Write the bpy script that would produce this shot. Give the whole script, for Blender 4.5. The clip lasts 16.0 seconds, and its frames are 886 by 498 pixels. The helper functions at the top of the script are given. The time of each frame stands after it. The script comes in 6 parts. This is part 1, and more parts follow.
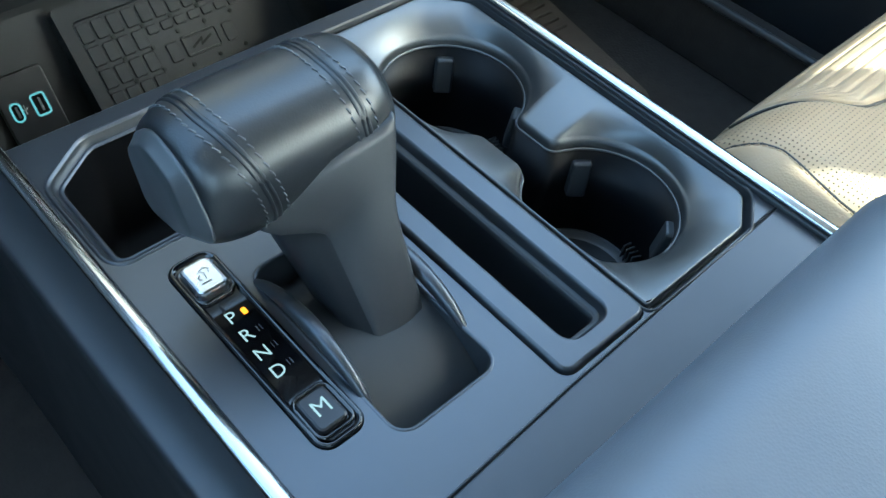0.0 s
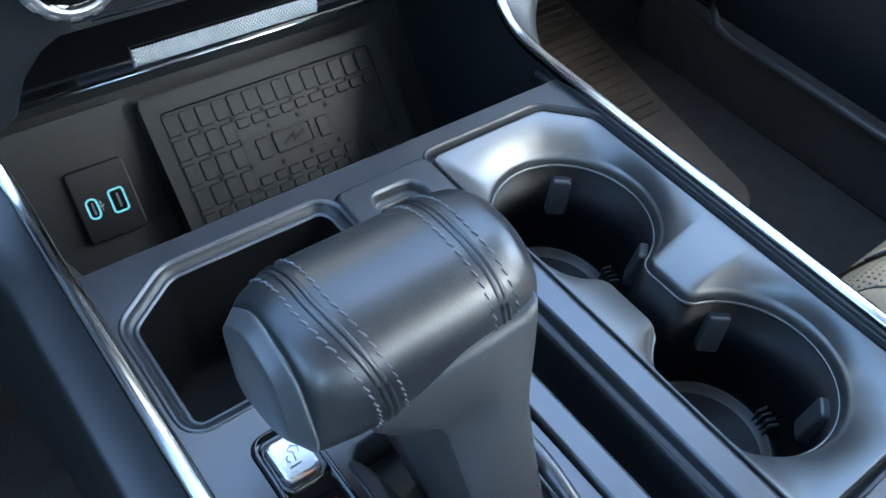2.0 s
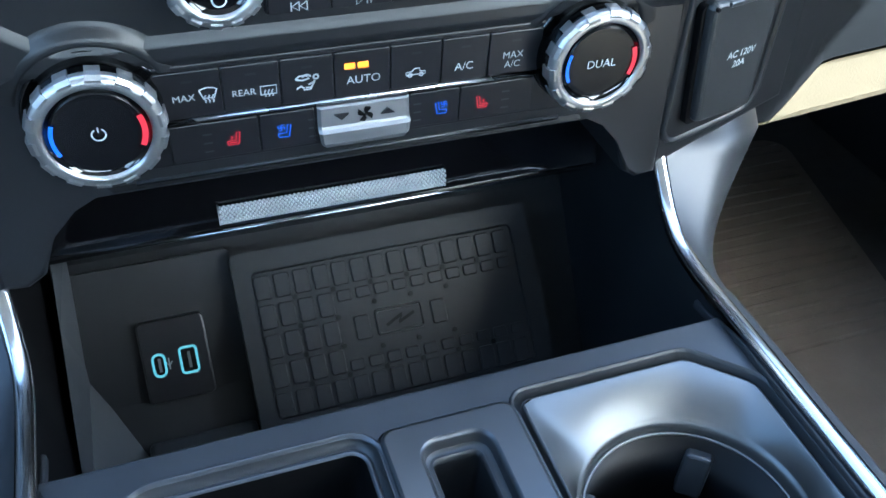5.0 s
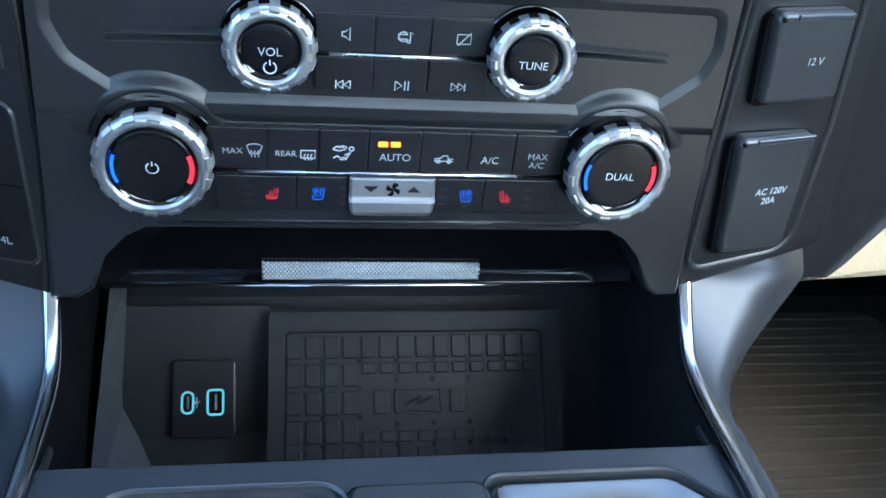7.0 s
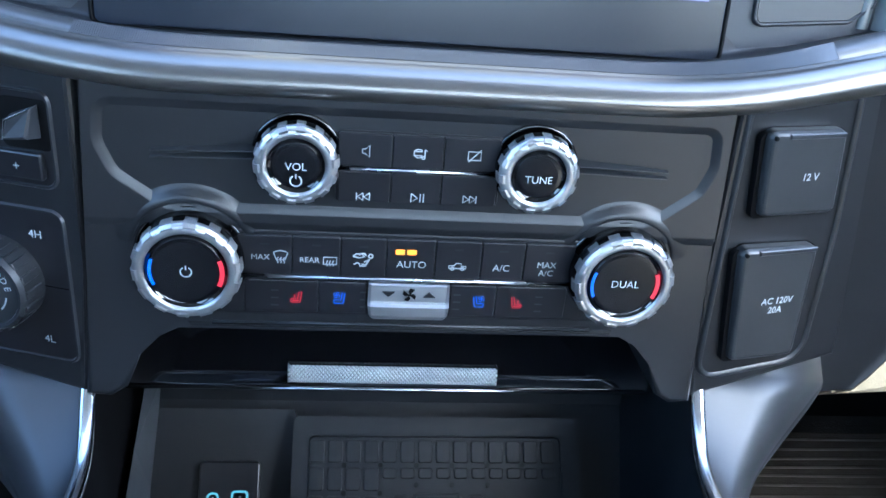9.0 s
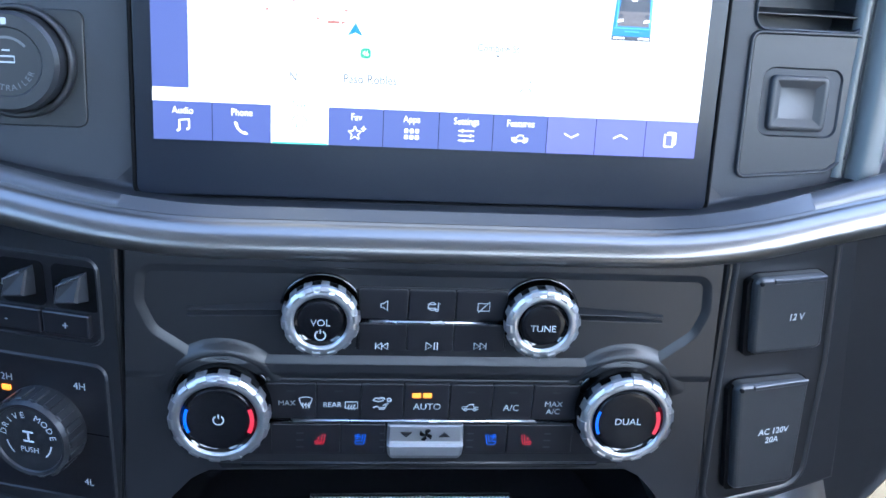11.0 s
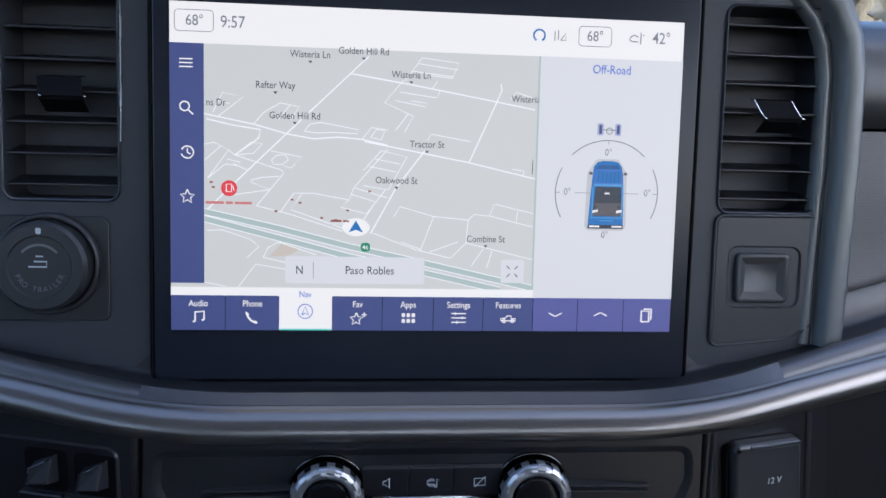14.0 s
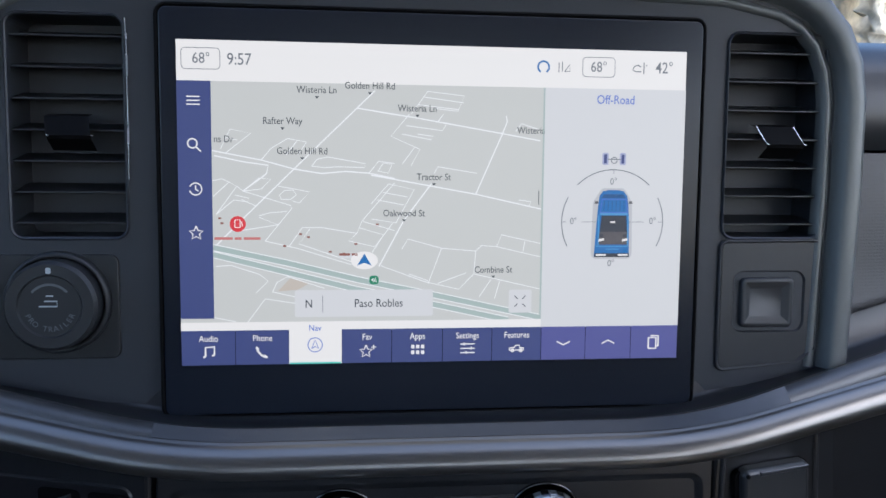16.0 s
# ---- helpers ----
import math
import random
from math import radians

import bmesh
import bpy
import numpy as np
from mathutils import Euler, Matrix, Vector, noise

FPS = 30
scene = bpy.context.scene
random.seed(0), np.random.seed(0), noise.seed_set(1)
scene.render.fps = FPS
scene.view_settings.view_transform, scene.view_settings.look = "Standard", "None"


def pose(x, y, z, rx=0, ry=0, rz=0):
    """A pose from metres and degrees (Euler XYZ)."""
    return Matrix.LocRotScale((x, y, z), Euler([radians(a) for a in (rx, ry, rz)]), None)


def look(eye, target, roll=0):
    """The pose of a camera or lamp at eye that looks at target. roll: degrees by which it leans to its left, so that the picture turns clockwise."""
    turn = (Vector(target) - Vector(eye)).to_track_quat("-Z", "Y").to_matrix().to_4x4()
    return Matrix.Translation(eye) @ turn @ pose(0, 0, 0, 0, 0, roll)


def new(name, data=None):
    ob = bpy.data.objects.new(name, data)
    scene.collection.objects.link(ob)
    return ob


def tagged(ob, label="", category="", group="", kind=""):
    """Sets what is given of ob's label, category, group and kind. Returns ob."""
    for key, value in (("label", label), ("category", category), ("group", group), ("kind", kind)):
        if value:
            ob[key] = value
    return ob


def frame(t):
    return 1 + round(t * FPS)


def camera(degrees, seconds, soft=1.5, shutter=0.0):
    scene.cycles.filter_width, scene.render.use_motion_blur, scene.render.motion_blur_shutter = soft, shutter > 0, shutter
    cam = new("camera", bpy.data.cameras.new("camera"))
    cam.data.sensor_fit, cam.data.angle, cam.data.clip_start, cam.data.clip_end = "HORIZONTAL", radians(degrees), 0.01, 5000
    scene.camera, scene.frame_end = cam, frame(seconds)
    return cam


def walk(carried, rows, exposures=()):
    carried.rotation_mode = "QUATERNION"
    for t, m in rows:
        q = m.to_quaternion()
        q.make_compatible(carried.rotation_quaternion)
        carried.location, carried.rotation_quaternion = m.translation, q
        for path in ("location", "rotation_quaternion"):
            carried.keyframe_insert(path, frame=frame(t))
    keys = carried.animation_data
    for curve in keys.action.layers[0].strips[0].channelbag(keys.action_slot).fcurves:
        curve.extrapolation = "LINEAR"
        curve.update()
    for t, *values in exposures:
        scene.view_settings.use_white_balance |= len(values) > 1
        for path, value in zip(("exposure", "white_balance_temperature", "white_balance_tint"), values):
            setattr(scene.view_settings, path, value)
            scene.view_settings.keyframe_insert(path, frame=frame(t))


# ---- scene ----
cam = camera(54.53, 16.0)
PATH = [
    (0, (-0.2137, -0.0624, 0.3064), (0.0357, 0.1477, -0.0725), 9.14),
    (0.5, (-0.2071, -0.0447, 0.3026), (0.0412, 0.1710, -0.0740), 9.42),
    (1, (-0.2034, -0.0240, 0.3005), (0.0431, 0.1981, -0.0735), 9.64),
    (1.5, (-0.2001, -0.0056, 0.3018), (0.0427, 0.2253, -0.0693), 9.51),
    (2, (-0.1861, 0.0174, 0.2957), (0.0521, 0.2601, -0.0710), 9.02),
    (2.5, (-0.1652, 0.0407, 0.2924), (0.0601, 0.2982, -0.0722), 7.68),
    (3, (-0.1508, 0.0605, 0.2860), (0.0613, 0.3334, -0.0753), 6.55),
    (3.5, (-0.1319, 0.0722, 0.2787), (0.0647, 0.3626, -0.0777), 5.54),
    (4, (-0.1086, 0.0813, 0.2745), (0.0695, 0.3897, -0.0765), 4.43),
    (4.2, (-0.0995, 0.0825, 0.2737), (0.0707, 0.3992, -0.0737), 4.14),
    (6.3, (-0.0550, 0.0536, 0.2770), (0.0487, 0.4392, -0.0239), 5.95),
    (6.5, (-0.0507, 0.0491, 0.2759), (0.0476, 0.4414, -0.0180), 6.32),
    (7, (-0.0412, 0.0368, 0.2754), (0.0442, 0.4434, -0.0028), 6.92),
    (7.5, (-0.0360, 0.0264, 0.2800), (0.0392, 0.4451, 0.0172), 7.03),
    (8, (-0.0312, 0.0174, 0.2778), (0.0356, 0.4464, 0.0298), 6.60),
    (8.2, (-0.0308, 0.0167, 0.2769), (0.0339, 0.4493, 0.0347), 6.32),
    (10.3, (-0.0310, 0.0043, 0.3070), (0.0202, 0.4626, 0.1139), 4.02),
    (10.5, (-0.0321, 0.0021, 0.3121), (0.0184, 0.4621, 0.1228), 3.91),
    (11, (-0.0362, -0.0035, 0.3191), (0.0151, 0.4624, 0.1449), 3.64),
    (11.5, (-0.0370, -0.0075, 0.3270), (0.0156, 0.4630, 0.1661), 3.52),
    (12, (-0.0382, -0.0120, 0.3348), (0.0154, 0.4624, 0.1861), 3.45),
    (12.5, (-0.0395, -0.0153, 0.3421), (0.0146, 0.4621, 0.2036), 3.33),
    (13, (-0.0394, -0.0189, 0.3489), (0.0140, 0.4615, 0.2210), 3.05),
    (13.5, (-0.0409, -0.0226, 0.3548), (0.0132, 0.4603, 0.2366), 2.73),
    (14, (-0.0406, -0.0269, 0.3613), (0.0127, 0.4577, 0.2503), 2.21),
    (14.5, (-0.0380, -0.0306, 0.3660), (0.0145, 0.4555, 0.2612), 1.63),
    (15, (-0.0406, -0.0283, 0.3711), (0.0132, 0.4578, 0.2669), 1.32),
    (15.5, (-0.0429, -0.0261, 0.3751), (0.0121, 0.4592, 0.2683), 1.22),
    (16, (-0.0491, -0.0252, 0.3764), (0.0087, 0.4592, 0.2668), 1.41),
]
walk(cam, [(t, look(eye, target, roll)) for t, eye, target, roll in PATH], [(0, 3.55, 5850, -12), (2.0, 3.82, 5650, -2), (4.2, 3.72, 5350, -3), (6.3, 3.58, 5150, -4), (8.2, 3.75, 5000, 0), (10.3, 3.55, 4900, 4), (11.6, 3.2, 4950, 10), (12.4, 2.5, 5050, 16), (13.2, 2.0, 5250, 18), (14.2, 1.8, 5380, 11), (16, 1.72, 5420, 10)])

# ---- world, sun, exposure ----
SUN_TO = Vector((0.36, -0.50, 0.62)).normalized()
world = bpy.data.worlds.new("sky")
scene.world = world
world.use_nodes = True
sky = world.node_tree.nodes.new("ShaderNodeTexSky")
sky.sky_type = "NISHITA"
sky.sun_disc = False
sky.dust_density, sky.ozone_density = 3.0, 0.4
sky.sun_elevation = math.asin(SUN_TO.z)
sky.sun_rotation = math.atan2(SUN_TO.x, SUN_TO.y)
back = world.node_tree.nodes["Background"]
back.inputs["Strength"].default_value = 0.15
world.node_tree.links.new(sky.outputs[0], back.inputs[0])
sun = new("sun", bpy.data.lights.new("sun", "SUN"))
sun.data.energy, sun.data.angle, sun.data.color = 2.4, radians(0.5), (1.0, 0.95, 0.86)
sun.matrix_world = look(SUN_TO * 20, (0, 0, 0))


# ---- materials ----
def material(name, color, rough=0.5, metal=0.0, coat=0.0, grain=0.0, grain_size=0.001, vary=0.0, vary_size=0.03, spec=0.5, wear=0.0, cells=False):
    m = bpy.data.materials.new(name)
    m.use_nodes = True
    t = m.node_tree
    b = t.nodes["Principled BSDF"]
    b.inputs["Base Color"].default_value = (*color, 1)
    b.inputs["Roughness"].default_value = rough
    b.inputs["Metallic"].default_value = metal
    b.inputs["Coat Weight"].default_value = coat
    b.inputs["Coat Roughness"].default_value = 0.05
    b.inputs["Specular IOR Level"].default_value = spec
    co = t.nodes.new("ShaderNodeTexCoord")
    if vary or wear:
        n = t.nodes.new("ShaderNodeTexNoise")
        n.inputs["Scale"].default_value = 1 / vary_size
        n.inputs["Detail"].default_value = 5
        t.links.new(co.outputs["Object"], n.inputs["Vector"])
        if vary:
            mix = t.nodes.new("ShaderNodeMix")
            mix.data_type = "RGBA"
            mix.inputs["A"].default_value = (*[c * (1 - vary) for c in color], 1)
            mix.inputs["B"].default_value = (*[min(1, c * (1 + vary)) for c in color], 1)
            t.links.new(n.outputs["Fac"], mix.inputs["Factor"])
            t.links.new(mix.outputs["Result"], b.inputs["Base Color"])
        if wear:
            r = t.nodes.new("ShaderNodeMapRange")
            r.inputs["To Min"].default_value = max(0.0, rough - wear)
            r.inputs["To Max"].default_value = rough + wear
            t.links.new(n.outputs["Fac"], r.inputs["Value"])
            t.links.new(r.outputs["Result"], b.inputs["Roughness"])
    if grain:
        g = t.nodes.new("ShaderNodeTexVoronoi" if cells else "ShaderNodeTexNoise")
        g.inputs["Scale"].default_value = 1 / grain_size
        bump = t.nodes.new("ShaderNodeBump")
        bump.inputs["Strength"].default_value = grain
        bump.inputs["Distance"].default_value = grain_size * 0.25
        t.links.new(co.outputs["Object"], g.inputs["Vector"])
        t.links.new(g.outputs[0], bump.inputs["Height"])
        t.links.new(bump.outputs["Normal"], b.inputs["Normal"])
    return m


def glow(name, color, strength):
    m = bpy.data.materials.new(name)
    m.use_nodes = True
    b = m.node_tree.nodes["Principled BSDF"]
    b.inputs["Base Color"].default_value = (0.02, 0.02, 0.02, 1)
    b.inputs["Roughness"].default_value = 0.4
    b.inputs["Emission Color"].default_value = (*color, 1)
    b.inputs["Emission Strength"].default_value = strength
    return m


PLATE = material("satin_grey_paint", (0.090, 0.095, 0.104), 0.34, 0.75, grain=0.06, grain_size=0.0006, vary=0.08, wear=0.06)
REARPLATE = material("dark_satin_plate", (0.070, 0.074, 0.082), 0.36, 0.7, grain=0.06, grain_size=0.0006, vary=0.08, wear=0.06)
PAN = material("satin_metal", (0.140, 0.144, 0.146), 0.40, 0.85, grain=0.03, grain_size=0.0005, wear=0.04)
PLASTIC = material("grained_black_plastic", (0.0135, 0.0148, 0.0172), 0.37, grain=0.25, grain_size=0.0007, vary=0.2, wear=0.08)
SOFT = material("soft_dark_plastic", (0.020, 0.0215, 0.024), 0.38, grain=0.15, grain_size=0.0006, vary=0.15, wear=0.07)
STALK = material("stalk_plastic", (0.040, 0.042, 0.045), 0.40, grain=0.12, grain_size=0.0006, vary=0.1, wear=0.06)
# blackest plastic, also for recesses whose shade is put into the colour
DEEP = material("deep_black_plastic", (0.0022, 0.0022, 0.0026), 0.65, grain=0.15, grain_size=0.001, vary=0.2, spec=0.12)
GLOSS = material("gloss_black", (0.004, 0.004, 0.005), 0.07, coat=0.6, wear=0.03)
BUTTON = material("button_black", (0.010, 0.010, 0.012), 0.33, grain=0.05, grain_size=0.0005, wear=0.05)
CHROME = material("chrome", (0.58, 0.59, 0.60), 0.16, 1.0, wear=0.06)
SATIN = material("satin_chrome", (0.64, 0.65, 0.67), 0.27, 1.0, wear=0.06)
KNURL = material("pale_aluminium", (0.60, 0.63, 0.64), 0.48, 0.45, grain=0.03, grain_size=0.0005, wear=0.03)
LEATHER = material("black_leather", (0.015, 0.017, 0.020), 0.34, grain=0.14, grain_size=0.0009, cells=True, vary=0.25, vary_size=0.012, wear=0.12, spec=0.75)
THREAD = material("grey_thread", (0.105, 0.11, 0.115), 0.7, grain=0.3, grain_size=0.0004)
COVER = material("satin_grey_plastic", (0.0422, 0.0442, 0.0462), 0.33, 0.3, grain=0.05, grain_size=0.0006, vary=0.08, wear=0.06)
CAPGREY = material("light_satin_plastic", (0.092, 0.097, 0.103), 0.34, 0.3, grain=0.05, grain_size=0.0006, vary=0.08, wear=0.06)
# the seat's cream, darkened so that sunlight doesn't burn it out
DIMCREAM = material("dimmed_cream_trim", (0.155, 0.128, 0.088), 0.5, grain=0.3, grain_size=0.0016, cells=True, vary=0.12, wear=0.08)
FLANK = material("soft_satin_paint", (0.066, 0.070, 0.076), 0.44, 0.6, grain=0.06, grain_size=0.0006, vary=0.08, wear=0.06)
MATPILE = material("ribbed_brown_mat", (0.108, 0.089, 0.070), 0.85, grain=0.6, grain_size=0.004, vary=0.3, vary_size=0.05)
RUBBER = material("grey_rubber", (0.024, 0.0255, 0.027), 0.5, grain=0.2, grain_size=0.0008, vary=0.2)
ARMPAD = material("blue_grey_vinyl", (0.135, 0.145, 0.165), 0.42, grain=0.2, grain_size=0.0012, cells=True, vary=0.08, wear=0.06)
SWITCH = material("dark_satin_switch", (0.024, 0.026, 0.030), 0.36, grain=0.08, grain_size=0.0006, vary=0.1, wear=0.05)
# black glass lifted towards navy to imitate lens haze
SCREENGLASS = material("hazed_bezel_glass", (0.010, 0.013, 0.021), 0.24, spec=0.35, wear=0.04)
CREAM = material("cream_leather", (0.37, 0.285, 0.185), 0.45, grain=0.3, grain_size=0.0018, cells=True, vary=0.1, wear=0.08)
CARPET = material("dark_carpet", (0.035, 0.032, 0.030), 0.9, grain=0.8, grain_size=0.004, vary=0.35, vary_size=0.02)
FRAME_MAT = material("grey_frame_paint", (0.135, 0.142, 0.140), 0.40, 0.3, grain=0.06, grain_size=0.0006, wear=0.05)
TRIM = material("silver_trim_paint", (0.185, 0.176, 0.164), 0.31, 0.88, grain=0.03, grain_size=0.0005)
PRINT = material("white_print", (0.47, 0.51, 0.53), 0.6)
DIM = material("grey_print", (0.13, 0.14, 0.15), 0.6)
HEAD = material("light_headliner", (0.46, 0.475, 0.50), 0.9, grain=0.3, grain_size=0.003, vary=0.08)
AMBER = glow("amber_led", (1.0, 0.24, 0.010), 0.30)
CYAN = glow("cyan_light", (0.20, 0.58, 0.66), 0.080)
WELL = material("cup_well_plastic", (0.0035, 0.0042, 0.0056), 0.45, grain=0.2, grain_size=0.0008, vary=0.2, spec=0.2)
# black plastic with the bluish glare haze put into its colour
HOUSING = material("hazed_housing", (0.026, 0.030, 0.038), 0.46, grain=0.25, grain_size=0.0008, vary=0.12, wear=0.06)
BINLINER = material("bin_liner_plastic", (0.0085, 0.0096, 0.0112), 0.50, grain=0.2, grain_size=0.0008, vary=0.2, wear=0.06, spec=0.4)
# paler than the liner: the light on the gusset is in this colour
BINLIT = material("lit_bin_side", (0.048, 0.052, 0.056), 0.45, grain=0.2, grain_size=0.0008, vary=0.12, wear=0.06)
MATRUBBER = material("mat_rubber", (0.0105, 0.0118, 0.0135), 0.50, grain=0.25, grain_size=0.0007, vary=0.2, wear=0.06, spec=0.35)
BANDTOP = material("satin_band_top", (0.105, 0.106, 0.110), 0.42, 0.6, grain=0.04, grain_size=0.0005, wear=0.05)
KNOBRING = material("bright_knob_ring", (0.52, 0.525, 0.53), 0.33, 0.9, grain=0.02, grain_size=0.0005, wear=0.06)
KNOBSIDE = material("smoked_chrome", (0.050, 0.053, 0.058), 0.14, 1.0, wear=0.05)
FASCIA = material("smooth_black_fascia", (0.0120, 0.0128, 0.0145), 0.35, grain=0.10, grain_size=0.0006, vary=0.15, wear=0.03, spec=0.6)
ROCKER = material("satin_rocker_silver", (0.33, 0.335, 0.34), 0.36, 0.8, grain=0.04, grain_size=0.0005, wear=0.05)
FACE = material("knob_face_black", (0.005, 0.005, 0.006), 0.24, spec=0.4, wear=0.03)
ICE = glow("pale_backlight", (0.55, 0.75, 0.84), 0.080)
RED = glow("red_backlight", (0.95, 0.02, 0.05), 0.10)
BLUE = glow("blue_backlight", (0.03, 0.16, 0.95), 0.13)


# ---- mesh helpers ----
def part(name, bm, mat, parent=None, label="", m=None, smooth=False):
    """Links a bmesh as one mesh object under a thing or a part."""
    me = bpy.data.meshes.new(name)
    bmesh.ops.recalc_face_normals(bm, faces=bm.faces)
    bm.to_mesh(me)
    bm.free()
    if smooth:
        me.shade_smooth()
    me.materials.append(mat)
    ob = new(name, me)
    if parent:
        ob.parent = parent
    if m is not None:
        ob.matrix_local = m
    if label:
        ob["label"] = label
    return ob


def thing(name, label, category, m=None, group="", kind=""):
    ob = new(name)
    ob.empty_display_size = 0.01
    if m is not None:
        ob.matrix_world = m
    return tagged(ob, label, category, group, kind)


def rpoly(pts, r=0.004, d=0.0, seg=5):
    """A convex polygon (counter-clockwise), drawn in by d and with rounded corners."""
    n, out = len(pts), []
    rr = [r] * n if isinstance(r, (int, float)) else r
    P = [Vector(p) for p in pts]
    lines = []
    for i in range(n):
        a, b = P[i], P[(i + 1) % n]
        e = (b - a).normalized()
        lines.append((a + Vector((-e.y, e.x)) * d, e))
    for i in range(n):
        (a, e), (b, f) = lines[i - 1], lines[i]
        k = e.x * f.y - e.y * f.x
        t = ((b.x - a.x) * f.y - (b.y - a.y) * f.x) / k
        c = a + e * t
        turn = math.acos(max(-1, min(1, e.dot(f))))
        q = max(rr[i] - d, 0.0004)
        cut = q * math.tan(turn / 2)
        centre = c - e * cut + Vector((-e.y, e.x)) * q
        a0 = math.atan2((c - e * cut - centre).y, (c - e * cut - centre).x)
        for s in range(seg + 1):
            g = a0 + turn * s / seg
            out.append((centre.x + q * math.cos(g), centre.y + q * math.sin(g)))
    return out


def rect(x0, y0, x1, y1):
    return [(x0, y0), (x1, y0), (x1, y1), (x0, y1)]


def loft(rings, close=True, cap_first=False, cap_last=False):
    """Joins rings of 3D points, equal in number, by quads."""
    bm = bmesh.new()
    rows = [[bm.verts.new(p) for p in ring] for ring in rings]
    n = len(rows[0])
    for a, b in zip(rows, rows[1:]):
        for i in range(n if close else n - 1):
            j = (i + 1) % n
            bm.faces.new((a[i], a[j], b[j], b[i]))
    if cap_first:
        bm.faces.new(rows[0])
    if cap_last:
        bm.faces.new(rows[-1])
    return bm


def at_z(poly, z):
    return [(x, y, z) for x, y in poly]


def slab(poly, z0, z1, bev=0.0, seg=2, r=0.0):
    """An outline raised from z0 to z1, with its upper edge rounded."""
    if r:
        poly = rpoly(poly, r)
    bm = bmesh.new()
    lo = [bm.verts.new((x, y, z0)) for x, y in poly]
    hi = [bm.verts.new((x, y, z1)) for x, y in poly]
    bm.faces.new(lo[::-1])
    bm.faces.new(hi)
    n = len(poly)
    for i in range(n):
        bm.faces.new((lo[i], lo[(i + 1) % n], hi[(i + 1) % n], hi[i]))
    if bev:
        edges = [e for e in bm.edges if e.verts[0].co.z > (z0 + z1) / 2 and e.verts[1].co.z > (z0 + z1) / 2]
        bmesh.ops.bevel(bm, geom=edges, offset=bev, segments=seg, profile=0.5, affect="EDGES")
    return bm


def pillow(pts, z0, z1, r, bev):
    """A raised piece with rounded outline and rounded rim."""
    return loft([at_z(rpoly(pts, r, 0), z0), at_z(rpoly(pts, r, 0), z1 - bev), at_z(rpoly(pts, r, bev * 0.3), z1 - bev * 0.3), at_z(rpoly(pts, r, bev), z1)], cap_first=True, cap_last=True)


def sheet(outer, holes, z, thick=0.0):
    """A flat plate with holes; thick: how far its edges go down."""
    bm = bmesh.new()
    edges = []
    for loop in (outer, *holes):
        vs = [bm.verts.new((x, y, z)) for x, y in loop]
        edges += [bm.edges.new((vs[i], vs[(i + 1) % len(vs)])) for i in range(len(vs))]
    bmesh.ops.triangle_fill(bm, use_beauty=True, edges=edges)
    for f in bm.faces:
        if f.normal.z < 0:
            f.normal_flip()
    if thick:
        rim = [e for e in bm.edges if len(e.link_faces) == 1]
        low = bmesh.ops.extrude_edge_only(bm, edges=rim)
        for v in low["geom"]:
            if isinstance(v, bmesh.types.BMVert):
                v.co.z -= thick
    return bm


def lathe(profile, n=48, caps=True):
    """A turned body round z from (radius, height) pairs."""
    rings = [[(r * math.cos(2 * math.pi * i / n), r * math.sin(2 * math.pi * i / n), z) for i in range(n)] for r, z in profile]
    return loft(rings, cap_first=caps and profile[0][0] > 1e-6, cap_last=caps and profile[-1][0] > 1e-6)


def tube(path, radius, n=10, flat=1.0, caps=True):
    """A rod along a path; radius may be a list."""
    P = [Vector(p) for p in path]
    rings = []
    for i, p in enumerate(P):
        d = (P[min(i + 1, len(P) - 1)] - P[max(i - 1, 0)]).normalized()
        up = Vector((0, 0, 1)) if abs(d.z) < 0.9 else Vector((0, 1, 0))
        a = d.cross(up).normalized()
        b = a.cross(d)
        r = radius[i] if isinstance(radius, (list, tuple)) else radius
        rings.append([tuple(p + a * r * math.cos(2 * math.pi * k / n) + b * r * flat * math.sin(2 * math.pi * k / n)) for k in range(n)])
    return loft(rings, cap_first=caps, cap_last=caps)


def strokes(lines, width, z0=0.0, z1=0.0002, closed=False):
    """Flat ribbons along 2D lines."""
    bm = bmesh.new()
    for line in lines:
        P = [Vector(p) for p in line]
        n = len(P)
        left, right = [], []
        for i, p in enumerate(P):
            a = P[i - 1] if i > 0 else (P[-2] if closed and n > 2 and (P[0] - P[-1]).length < 1e-9 else p)
            b = P[i + 1] if i < n - 1 else (P[1] if closed and n > 2 and (P[0] - P[-1]).length < 1e-9 else p)
            d = (b - a)
            d = d.normalized() if d.length > 1e-12 else Vector((1, 0))
            s = Vector((-d.y, d.x)) * width / 2
            left.append(p + s)
            right.append(p - s)
        vl = [bm.verts.new((v.x, v.y, z1)) for v in left]
        vr = [bm.verts.new((v.x, v.y, z1)) for v in right]
        for i in range(n - 1):
            bm.faces.new((vl[i], vr[i], vr[i + 1], vl[i + 1]))
    return bm


def arc(cx, cy, r, a0, a1, n=14):
    return [(cx + r * math.cos(radians(a0 + (a1 - a0) * i / n)), cy + r * math.sin(radians(a0 + (a1 - a0) * i / n))) for i in range(n + 1)]


def move(lines, dx, dy, s=1.0):
    return [[(x * s + dx, y * s + dy) for x, y in line] for line in lines]


